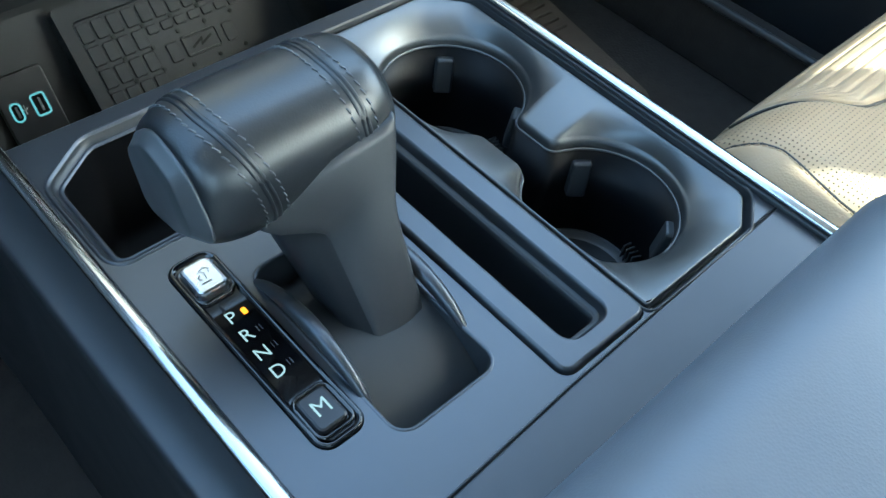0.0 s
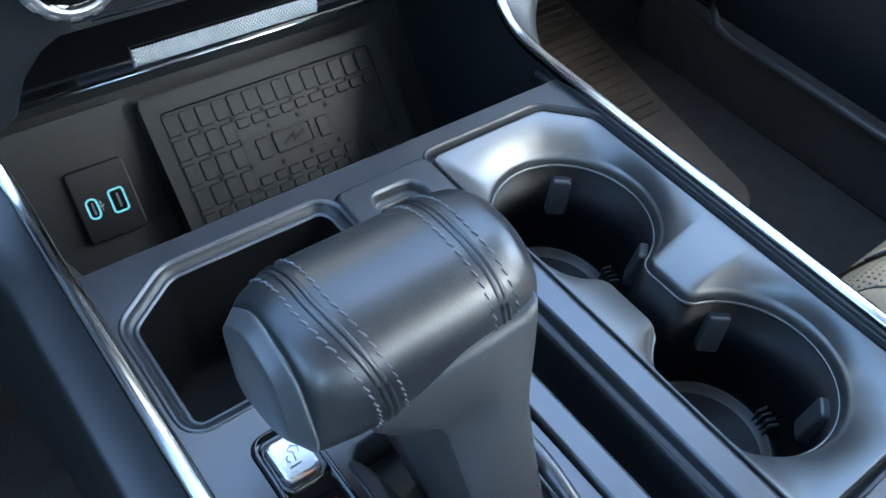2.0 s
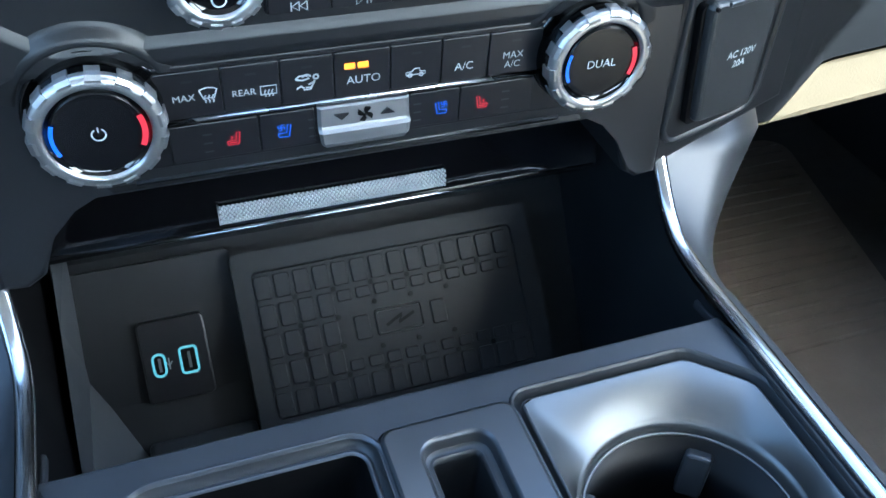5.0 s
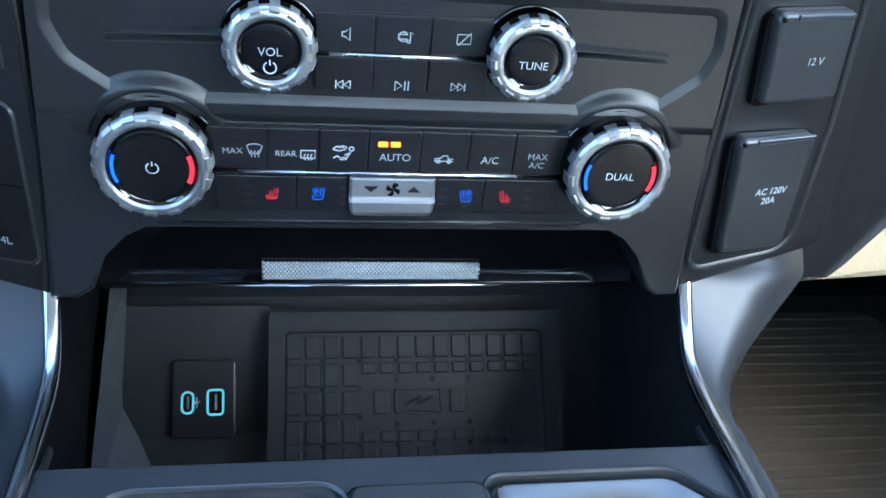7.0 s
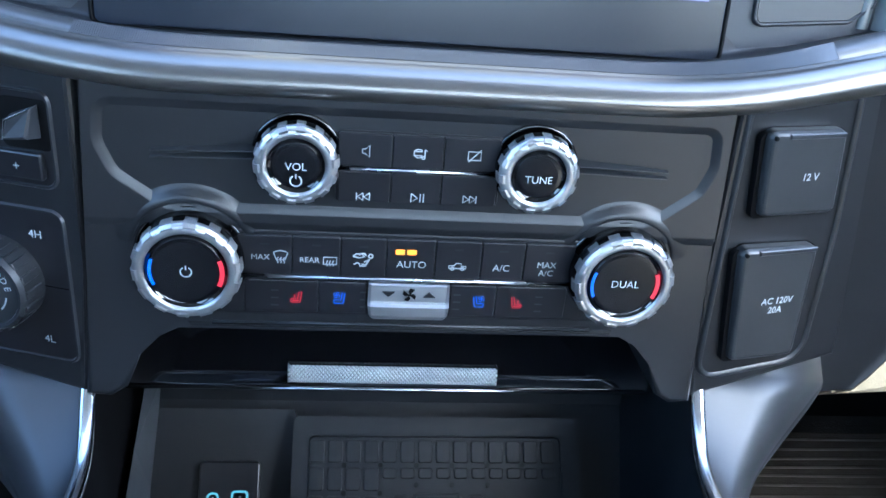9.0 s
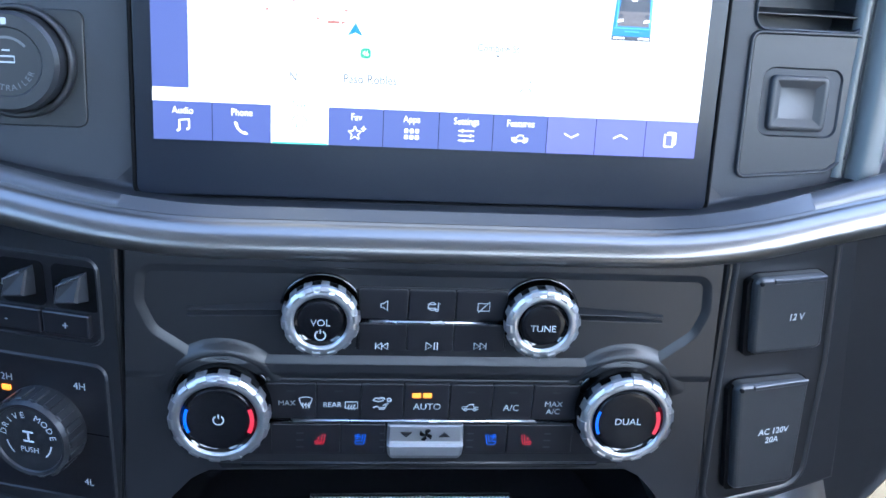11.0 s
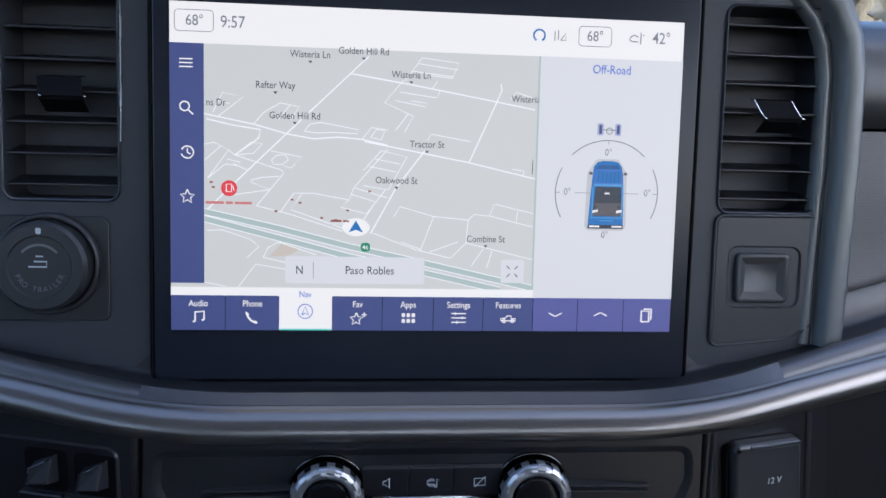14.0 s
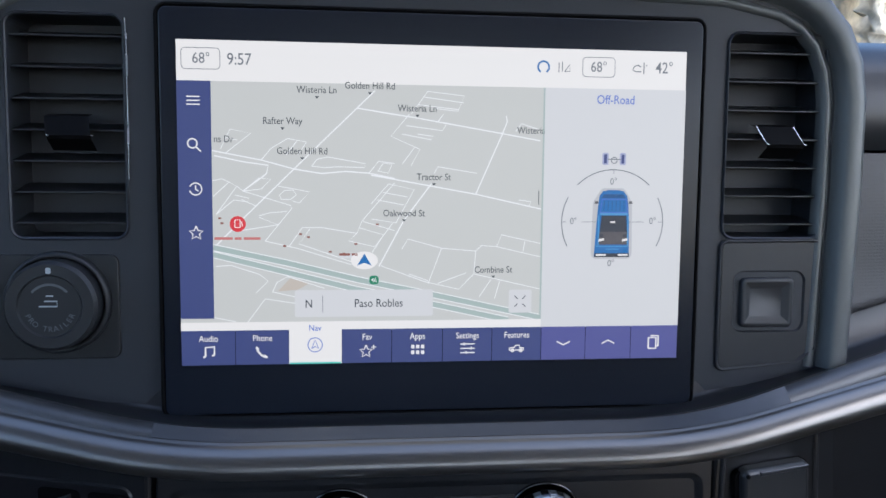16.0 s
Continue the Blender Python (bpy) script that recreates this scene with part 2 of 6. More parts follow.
def words(body, size, mat, parent, x, y, z=0.0003, align="CENTER", turn=0.0, name="lettering", m=None, squeeze=1.0, bold=0.0):
    """Lettering in the built-in font as a thin mesh of its own, in its parent's plane."""
    cu = bpy.data.curves.new(name, "FONT")
    cu.body, cu.size, cu.align_x, cu.align_y = body, size, align, "CENTER"
    cu.resolution_u = 3
    cu.offset = bold * size
    tmp = bpy.data.objects.new(name, cu)
    me = bpy.data.meshes.new_from_object(tmp)
    bpy.data.objects.remove(tmp)
    me.materials.append(mat)
    ob = new(name, me)
    ob.parent = parent
    ob.matrix_local = (m or Matrix()) @ pose(x, y, z, 0, 0, turn) @ Matrix.Diagonal((squeeze, 1, 1, 1))
    return ob


def box(x0, y0, z0, x1, y1, z1, bev=0.0, seg=2):
    bm = bmesh.new()
    bmesh.ops.create_cube(bm, size=1, matrix=Matrix.Translation(((x0 + x1) / 2, (y0 + y1) / 2, (z0 + z1) / 2)) @ Matrix.Diagonal((x1 - x0, y1 - y0, z1 - z0, 1)))
    if bev:
        bmesh.ops.bevel(bm, geom=list(bm.edges), offset=bev, segments=seg, profile=0.5, affect="EDGES")
    return bm


def smooth_step(a, b, x):
    t = max(0.0, min(1.0, (x - a) / (b - a)))
    return t * t * (3 - 2 * t)

# ---- cabin shell: floor, roof, doors with window openings, rear wall ----
def wall(name, bm, mat, label, category="wall"):
    return tagged(part(name, bm, mat), label, category, "", "structure")


wall("floor", box(-0.80, -1.60, -0.42, 0.80, 0.95, -0.36), CARPET, "brown carpeted cabin floor", "floor")
wall("ceiling", box(-0.80, -1.60, 0.86, 0.80, 0.20, 0.90), HEAD, "light grey fabric headliner above the seats", "ceiling")
for side, name in ((-1, "wall_west"), (1, "wall_east")):
    bm = bmesh.new()
    outline = [(-1.6, -0.42), (0.95, -0.42), (0.95, 0.36), (0.62, 0.40), (0.20, 0.86), (-1.6, 0.86)]
    front = [(-0.42, 0.30), (0.50, 0.30), (0.14, 0.78), (-0.42, 0.78)] if side > 0 else [(-0.42, 0.32), (0.50, 0.32), (0.14, 0.78), (-0.42, 0.78)]
    rear = [(-1.45, 0.30), (-0.58, 0.30), (-0.58, 0.78), (-1.40, 0.78)]
    bm = sheet(outline, [rpoly(front, 0.05), rpoly(rear, 0.05)], 0.0, 0.04)
    ob = wall(name, bm, SOFT, "dark door panels with open window glass areas", "wall")
    ob.matrix_world = Matrix(((0, 0, side, side * 0.78), (1, 0, 0, 0), (0, 1, 0, 0), (0, 0, 0, 1)))
bm = sheet([(-0.80, -0.42), (0.80, -0.42), (0.80, 0.90), (-0.80, 0.90)], [rpoly(rect(-0.30, 0.38, 0.62, 0.74), 0.06)], 0.0, 0.04)
ob = wall("wall_south", bm, SOFT, "dark rear cabin wall with a window", "wall")
ob.matrix_world = Matrix(((1, 0, 0, 0), (0, 0, 1, -1.58), (0, 1, 0, 0), (0, 0, 0, 1)))
wall("wall_north", box(-0.80, 0.86, -0.42, 0.80, 0.92, 0.36), DEEP, "dark firewall at the front of the footwell", "wall")

# outside
bank_mat = material("dry_foliage", (0.62, 0.56, 0.44), 0.9, vary=0.45, vary_size=0.35)
bank = []
rng = random.Random(2)
for k in range(241):
    a = radians(20 + 140 * k / 240)
    r = 42 + 2.0 * math.sin(k * 0.85) + 1.2 * math.sin(k * 2.15)
    top_z = 6.2 + 0.9 * math.sin(k * 0.45) + 0.7 * math.sin(k * 1.15 + 1)
    bank.append([(r * math.cos(a) + rng.uniform(-0.25, 0.25), r * math.sin(a) + rng.uniform(-0.3, 0.3), -1.25 + (top_z + 1.25) * j / 24 + rng.uniform(-0.1, 0.1)) for j in range(25)])
tagged(part("backdrop", loft(bank, close=False), bank_mat, smooth=True), "sunlit dry bank of shrubs far beyond the windshield", "backdrop", "", "structure")
ground_mat = material("pale_gravel", (0.30, 0.28, 0.25), 0.9, grain=0.5, grain_size=0.05, vary=0.3, vary_size=1.5)
wall("ground", box(-400, -400, -1.25, 400, 400, -1.20), ground_mat, "pale dry ground outside the truck", "ground")

# ---- centre console ----
console = thing("center_console", "dark satin grey truck centre console with chrome rails", "console")
TRAY = [(-0.133, 0.190), (-0.022, 0.190), (-0.022, 0.2695), (-0.106, 0.2695), (-0.133, 0.250)]
TRAY_R = [0.008, 0.010, 0.010, 0.016, 0.012]
STRIP = rect(-0.0195, 0.0225, 0.0365, 0.2685)
PANOUT = [(0.0385, 0.0225), (0.120, 0.0225), (0.1425, 0.037), (0.1425, 0.248), (0.119, 0.2705), (0.0385, 0.2705)]
PAN_R = [0.004, 0.010, 0.010, 0.012, 0.012, 0.006]
GATE = [(-0.0905, 0.047), (-0.0365, 0.047), (-0.0365, 0.150), (-0.0905, 0.150)]
POD = rect(-0.1195, 0.0595, -0.0965, 0.1740)
outer = [(-0.1415, -0.30), (0.146, -0.30), (0.146, 0.2835), (-0.1415, 0.2835)]
holes = [rpoly(TRAY, TRAY_R, -0.004), rpoly(STRIP, 0.006, -0.0012), rpoly(PANOUT, PAN_R, -0.0035), rpoly(GATE, 0.008, -0.002), rpoly(POD, 0.007, -0.0006)]
part("top_plate", sheet(outer, holes, 0.0, 0.004), PLATE, console, "dark satin grey metallic plate")
part("plate_front_lip", tube([(-0.1415, 0.2832, -0.0022), (0.146, 0.2832, -0.0022)], 0.0022, 10), PLATE, console)
part("plate_front_drop", box(-0.1415, 0.2795, -0.13, 0.146, 0.2825, -0.003), PLASTIC, console)
# seams of the plate
seam_line = [(-0.1405, 0.0132), (-0.094, 0.0152), (-0.023, 0.0180), (0.028, 0.0190), (0.100, 0.0201), (0.1445, 0.0207)]
part("seam", strokes([seam_line], 0.0011, z1=0.0002), DEEP, console)
for off in (-0.0009, 0.0009):
    part("seam_edge", tube([(x, y + off, 0.0) for x, y in seam_line], 0.0005, 8), PLATE, console, smooth=True)

rear_edge = [(x, y - 0.0012) for x, y in seam_line]
part("rear_plate", sheet([(-0.1405, -0.28), (0.1445, -0.28)] + rear_edge[::-1], [], 0.0007), REARPLATE, console, "darker satin plate before the armrest")

# storage tray in front of the lever
lip = [(-0.004, 0.0), (-0.0034, 0.0009), (-0.0024, 0.0010), (-0.0014, -0.0006), (-0.0004, -0.0032), (0.0014, -0.0042), (0.0022, -0.0034), (0.0032, -0.0032), (0.0039, -0.0042), (0.0041, -0.010), (0.0062, -0.066), (0.0115, -0.072)]
part("tray_lip", loft([at_z(rpoly(TRAY, TRAY_R, d), z) for d, z in lip[:4]]), PLATE, console, smooth=True)
# darker than the lip, so the groove's shade is painted in
part("tray_slope", loft([at_z(rpoly(TRAY, TRAY_R, d), z) for d, z in lip[3:6]]), SOFT, console, smooth=True)
part("tray_rim", loft([at_z(rpoly(TRAY, TRAY_R, d), z) for d, z in lip[5:9]]), PLATE, console, "thin inner rim of the tray", smooth=True)
# near black in place of the shade inside the tray
part("storage_tray", loft([at_z(rpoly(TRAY, TRAY_R, d), z) for d, z in lip[8:]], cap_last=True), DEEP, console, "open black tray with shade put into its colour", smooth=True)

# long narrow slot with raised frame
SLOT = [(-0.0045, 0.034), (0.0205, 0.034), (0.0205, 0.2565), (-0.0045, 0.2565)]
rings = [at_z(rpoly(STRIP, 0.006, 0), -0.004), at_z(rpoly(STRIP, 0.006, 0), 0.0012), at_z(rpoly(STRIP, 0.006, 0.0006), 0.0022), at_z(rpoly(STRIP, 0.006, 0.0018), 0.0026)]
part("slot_frame_edge", loft(rings), PLATE, console, smooth=True)
part("slot_frame", sheet(rpoly(STRIP, 0.006, 0.0018), [rpoly(SLOT, 0.006, -0.003)], 0.0026), PLATE, console, "raised satin grey frame of the slot")
prof = [(-0.003, 0.0026), (-0.0022, 0.0022), (-0.0014, 0.0006), (-0.0008, -0.0034), (0.0010, -0.0050), (0.0018, -0.0044), (0.0024, -0.0046), (0.0028, -0.008)]
part("slot_rim", loft([at_z(rpoly(SLOT, 0.006, d), z) for d, z in prof[:4]]), PLATE, console, smooth=True)
# ledge darkened likewise, as shade below the slot's rim
part("slot_ledge", loft([at_z(rpoly(SLOT, 0.006, d), z) for d, z in prof[3:]]), SOFT, console, smooth=True)
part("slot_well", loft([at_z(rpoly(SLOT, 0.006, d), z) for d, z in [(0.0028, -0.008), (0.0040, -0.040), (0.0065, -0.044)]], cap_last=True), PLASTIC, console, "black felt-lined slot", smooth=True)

# chrome rails, rising to the dashboard at the front
def rail_z(y):
    return 0.005 + 0.024 * max(0.0, (min(y, 0.370) - 0.295) / 0.066) ** 2.6


ys = [-0.30 + 0.02 * i for i in range(29)] + [0.265 + 0.005 * i for i in range(23)]
for side, x in ((-1, -0.1435), (1, 0.1490)):
    part("chrome_rail", tube([(x + side * 0.005 * smooth_step(0.325, 0.372, y), y, rail_z(y)) for y in ys], 0.0038, 18, 0.62), CHROME, console, "polished chrome rail", smooth=True)
    xi = x - side * 0.0048
    rings = []
    for dx, dz in ((0.0, -0.001), (0.0, 0.0025), (side * 0.0014, 0.0036), (side * 0.0035, 0.0015)):
        rings.append([(xi + dx, y, (rail_z(y) - 0.005) + dz - 0.007 * smooth_step(0.262, 0.300, y)) for y in ys if y < 0.302])
    part("rail_bead", loft(rings, close=False), SOFT, console, smooth=True)
    # inner cheek of the bin, from the rail down
    deep = [0.282 + 0.006 * k for k in range(29)]
    rings = []
    for k in range(9):
        v = k / 8
        rings.append([(xi + side * (0.0020 + 0.005 * smooth_step(0.325, 0.372, y)) * (1 - v) - side * (0.006 if side > 0 else 0.0008) * smooth_step(0.0, 1.0, v), y, (rail_z(y) - 0.004) * (1 - v) - 0.145 * v) for y in deep])
    # left cheek painted blacker than the right, for the shade beside it
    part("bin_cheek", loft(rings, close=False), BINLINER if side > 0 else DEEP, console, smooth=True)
    # outer flank: a narrow dished strip beside the rail that fans out under the dashboard and rounds off forwards
    stations = [(y, 1.1 * max(0.0, y - 0.375), 0.0) for y in ys] + [(0.380, 0.0058, 0), (0.386, 0.013, 0), (0.391, 0.022, 0), (0.395, 0.034, 0), (0.398, 0.048, 0.001), (0.400, 0.064, 0.003), (0.401, 0.085, 0.006)]
    rings = []
    for k in range(21):
        v = k / 20
        q = max(0.0, (v - 0.35) / 0.65)
        ring = []
        for y, lift, narrow in stations:
            f = max(0.0, (min(y, 0.372) - 0.300) / 0.072)
            out = 0.017 + 0.086 * f ** 1.65 - narrow
            dz = -0.012 + 0.016 * f ** 2.0
            ring.append((x + side * (0.0025 + out * v + 0.005 * smooth_step(0.325, 0.372, y)), y - 0.004 * f * v + 0.048 * f * q ** 1.8, rail_z(y) - 0.0015 + dz * v - (0.004 + 0.004 * f) * math.sin(math.pi * v) * 0.7 - 0.040 * f * q ** 2 + lift))
        rings.append(ring)
    last = rings[-1]
    for dx, dy, dz in ((0.0008, 0.0004, 0.0010), (0.0014, 0.0012, 0.0028), (0.0016, 0.0024, 0.0070), (0.0004, 0.0050, 0.020)):
        rings.append([(px + side * dx, py + dy, pz - dz) for px, py, pz in last])
    rings.append([(x + side * (0.012 + 0.4 * (abs(px - x) - 0.02)), py + 0.006, -0.10) for px, py, pz in last])
    rings.append([(x + side * 0.02, py, -0.36) for px, py, pz in last])
    part("console_flank", loft(rings, close=False), FLANK, console, "smooth dark satin side of the console", smooth=True)

# armrest lid behind the lever
rings = []
for i in range(15):
    a = math.pi / 2 * i / 14
    rings.append([(x, -0.050 + 0.036 * math.cos(a), 0.028 + 0.040 * math.sin(a) + 0.002 * math.cos(x * 9)) for x in [-0.135 + 0.27 * k / 20 for k in range(21)]])
rings.append([(x, -0.36, 0.075 + 0.002 * math.cos(x * 9)) for x in [-0.135 + 0.27 * k / 20 for k in range(21)]])
rings.insert(0, [(x, -0.014, 0.004) for x in [-0.135 + 0.27 * k / 20 for k in range(21)]])
armrest = thing("armrest", "smooth blue-grey padded armrest lid on the console", "armrest")
part("lid", loft(rings, close=False), ARMPAD, armrest, smooth=True)
part("lid_side", box(-0.135, -0.36, 0.002, -0.1346, -0.060, 0.06), SOFT, armrest)
part("lid_base", box(-0.130, -0.36, 0.0005, 0.130, -0.030, 0.02), SOFT, armrest)

# ---- double cup holder ----
cup = thing("cup_holder", "double cup holder in a satin metal pan on the console", "cup holder")
CX, CA, CB, CR = 0.0885, 0.2045, 0.0885, 0.0462


WAIST = {1: (0.0108, 0.0055), -1: (0.0200, 0.0080)}


def eight(d, n=36):
    """The figure-eight opening with blunt tips at its waist, drawn out by d."""
    cy, half = (CA + CB) / 2, (CA - CB) / 2

    def quarter(sx, sy):
        w, q = WAIST[sx]
        hx = w + q
        hy = half - math.sqrt((CR + q) ** 2 - hx ** 2)
        al = math.atan2(half - hy, hx)
        pts = [(CX + sx * (w + d), cy + sy * hy * i / 4) for i in range(4)]
        for i in range(8):
            g = al * i / 8
            pts.append((CX + sx * (hx - (q - d) * math.cos(g)), cy + sy * (hy + (q - d) * math.sin(g))))
        for i in range(n - 12 + 1):
            g = -al + (math.pi / 2 + al) * i / (n - 12)
            pts.append((CX + sx * (CR + d) * math.cos(g), cy + sy * half + sy * (CR + d) * math.sin(g)))
        return pts
    a, b, c, e = quarter(1, 1), quarter(-1, 1), quarter(-1, -1), quarter(1, -1)
    return a[:-1] + b[::-1][:-1] + c[:-1] + e[::-1][:-1]


rim_out = [(-0.0035, 0.0), (-0.0030, 0.0009), (-0.0021, 0.0010), (-0.0012, -0.0006), (-0.0006, -0.0045), (0.0012, -0.0062), (0.0022, -0.0062)]
part("pan_groove", loft([at_z(rpoly(PANOUT, PAN_R, d), z) for d, z in rim_out]), SOFT, cup, smooth=True)
part("pan_edge", loft([at_z(rpoly(PANOUT, PAN_R, 0.0020), -0.0062), at_z(rpoly(PANOUT, PAN_R, 0.0020), -0.0020), at_z(rpoly(PANOUT, PAN_R, 0.0023), -0.0012), at_z(rpoly(PANOUT, PAN_R, 0.0030), -0.0010)]), PAN, cup, smooth=True)
border = [Vector(p) for p in rpoly(PANOUT, PAN_R, 0.0030, 10)]


def ray_to_border(p, d):
    best = 1.0
    for a, c in zip(border, border[1:] + border[:1]):
        e = c - a
        k = d.x * e.y - d.y * e.x
        if abs(k) < 1e-12:
            continue
        t = ((a.x - p.x) * e.y - (a.y - p.y) * e.x) / k
        u = ((a.x - p.x) * d.y - (a.y - p.y) * d.x) / k
        if t > 0 and -1e-6 <= u <= 1 + 1e-6:
            best = min(best, t)
    return p + d * best


inner = [Vector(p) for p in eight(0, 60)]
outer_pts = []
for p in inner:
    if p.y > CA:
        d = (p - Vector((CX, CA))).normalized()
    elif p.y < CB:
        d = (p - Vector((CX, CB))).normalized()
    else:
        d = Vector((1 if p.x > CX else -1, 0))
    outer_pts.append(ray_to_border(p, d))
rings = []
for k in range(25):
    s = 1 - k / 24
    ring = []
    for p, q in zip(inner, outer_pts):
        r = p.lerp(q, s)
        ring.append((r.x, r.y, -0.0010 - 0.0110 * (0.72 * (1 - s) ** 1.25 + 0.28 * (1 - s) ** 3.0)))
    rings.append(ring)
rings += [at_z(eight(-0.0008, 60), -0.0124), at_z(eight(-0.0016, 60), -0.0136), at_z(eight(-0.0022, 60), -0.0158), at_z(eight(-0.0024, 60), -0.0200)]
part("pan", loft(rings), PAN, cup, "satin metal dish round the cups", smooth=True)
ring_path = [(x, y, -0.0184) for x, y in eight(-0.0030, 60)]
part("well_rim", tube(ring_path + ring_path[:2], 0.0007, 8, caps=False), PAN, cup, "thin bright rim of the well", smooth=True)
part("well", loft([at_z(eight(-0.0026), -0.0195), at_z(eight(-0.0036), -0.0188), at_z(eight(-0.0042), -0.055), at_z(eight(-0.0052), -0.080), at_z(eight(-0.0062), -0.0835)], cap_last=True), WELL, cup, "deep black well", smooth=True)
for cy in (CA, CB):
    part("floor_ring", lathe([(0.0300, -0.0010), (0.0345, 0.0008), (0.0360, 0.0034), (0.0368, 0.0040), (0.0376, 0.0034), (0.0380, -0.0010)], 48), STALK, cup, m=pose(CX, cy, -0.0835), smooth=True)
    for a in (52, -52, 142):
        g = radians(a)
        tab = pillow(rect(-0.0058, -0.015, 0.0058, 0.010), -0.006, 0.005, 0.002, 0.0015)
        part("rubber_tab", tab, STALK, cup, m=pose(CX + 0.0418 * math.cos(g), cy + 0.0418 * math.sin(g), -0.036, 84, 0, a - 90))
    for k in range(4):
        a = radians(-26 + 5 * k)
        part("floor_rib", box(-0.0035, -0.0008, 0, 0.0035, 0.0008, 0.012, 0.0005, 1), STALK, cup, m=pose(CX + 0.0385 * math.cos(a), cy + 0.0385 * math.sin(a), -0.0835, 0, 0, math.degrees(a)))

# dust on the plate
rng = random.Random(4)
dust = bmesh.new()
for k in range(60):
    x, y, r = rng.uniform(-0.13, 0.14), rng.uniform(-0.02, 0.28), rng.uniform(0.00010, 0.00026)
    if any(x0 - 0.004 < x < x1 + 0.004 and y0 - 0.004 < y < y1 + 0.004 for x0, y0, x1, y1 in ((-0.14, 0.186, -0.018, 0.275), (-0.02, 0.02, 0.15, 0.275), (-0.122, 0.04, -0.03, 0.18))):
        continue
    bmesh.ops.create_icosphere(dust, subdivisions=1, radius=r, matrix=Matrix.Translation((x, y, r * 0.5)))
tagged(part("dust", dust, PRINT, console, "fine pale dust specks"), kind="stuff")

# ---- gear position display and buttons ----
prnd = thing("gear_indicator_panel", "gloss black gear position strip beside the lever", "control panel")
bezel = rpoly(POD, 0.007, 0)
prof = [(0.0, -0.004), (0.0, 0.0012), (0.0006, 0.0020), (0.0016, 0.0020), (0.0026, 0.0008), (0.0032, 0.0002)]
part("surround", loft([at_z(rpoly(POD, 0.007, d), z) for d, z in prof]), GLOSS, prnd, smooth=True)
part("glass", slab(rpoly(POD, 0.007, 0.0032), -0.003, 0.0004), GLOSS, prnd)
for letter, y in zip("PRND", (0.1345, 0.1233, 0.1120, 0.1010)):
    words(letter, 0.0092, ICE, prnd, -0.1105, y, 0.0007)
part("position_lamp", slab(rpoly(rect(-0.1052, 0.1330, -0.1030, 0.1365), 0.0006), 0.0004, 0.0008), AMBER, prnd, "lit amber lamp")
for y in (0.1235, 0.1130, 0.1020):
    part("unlit_mark", strokes([[(-0.1050, y - 0.0016), (-0.1050, y + 0.0016)], [(-0.1034, y - 0.0016), (-0.1034, y + 0.0016)]], 0.0004, z1=0.0006), DIM, prnd)
for y0, mat, top, lab in ((0.1478, SATIN, 0.0062, "silver fold button"), (0.0650, BUTTON, 0.0040, "black M button")):
    ring = rect(-0.1180, y0 - 0.0020, -0.0985, y0 + 0.0215)
    part("button_surround", loft([at_z(rpoly(ring, 0.005, d), z) for d, z in [(0, 0.0005), (0.0004, 0.0022), (0.0014, 0.0024), (0.0028, 0.0008)]]), GLOSS, prnd, smooth=True)
    b = part("button", pillow(rect(-0.1160, y0 + 0.0005, -0.1015, y0 + 0.0190), -0.002, top, 0.003, 0.0014), mat, prnd, lab)
    if mat is BUTTON:
        words("M", 0.0105, ICE, b, -0.1088, y0 + 0.0098, top + 0.0004)
    else:
        part("lever_icon", strokes([[(-0.1122, y0 + 0.0056), (-0.1072, y0 + 0.0056)], arc(-0.1102, y0 + 0.0088, 0.0014, 90, 250), [(-0.1088, y0 + 0.0072), (-0.1080, y0 + 0.0106), (-0.1096, y0 + 0.0124), (-0.1072, y0 + 0.0136), (-0.1054, y0 + 0.0120), (-0.1062, y0 + 0.0098)]], 0.00045, z1=top + 0.0003), DIM, b)

# ---- gear lever ----
shifter = thing("gear_lever", "black leather T-handle gear lever with grey stitching", "gear lever")
GY, GZ, GR = 0.1545, 0.0696, 0.0297


# the grip's outline where it meets the end cap, and the cap's flat face, round the axis
CAP_EDGE = rpoly([(-0.0100, -0.0205), (0.0150, -0.0235), (0.0255, 0.0070), (0.0080, 0.0230), (-0.0150, 0.0180), (-0.0315, -0.0065)], [0.014, 0.010, 0.012, 0.014, 0.014, 0.009], 0, 10)
CAP_FACE = rpoly([(-0.0080, -0.0155), (0.0125, -0.0195), (0.0215, 0.0060), (0.0060, 0.0185), (-0.0110, 0.0140), (-0.0220, -0.0070)], [0.012, 0.008, 0.009, 0.010, 0.010, 0.006], 0, 10)


def polar(poly, g):
    """How far the outline lies from the axis in the direction g."""
    c, s = math.cos(g), math.sin(g)
    best = 0.0
    for (ax, ay), (bx, by) in zip(poly, poly[1:] + poly[:1]):
        k = c * (by - ay) - s * (bx - ax)
        if abs(k) < 1e-12:
            continue
        t = (ax * (by - ay) - ay * (bx - ax)) / k
        u = (ax * s - ay * c) / k
        if t > 0 and -1e-6 <= u <= 1 + 1e-6:
            best = max(best, t)
    return best


def round_r(g):
    c, s = math.cos(g), math.sin(g)
    e = 1.0 / (abs(c) ** 2.3 + abs(s) ** 2.3) ** (1 / 2.3)
    return e * math.hypot(c, s * 0.97)


def cap_share(x):
    """1 at the cap's edge, rounding off to 0 along the grip."""
    u = max(0.0, min(1.0, (x + 0.1165) / 0.024))
    return 1 - math.sqrt(1 - (1 - u) ** 2)


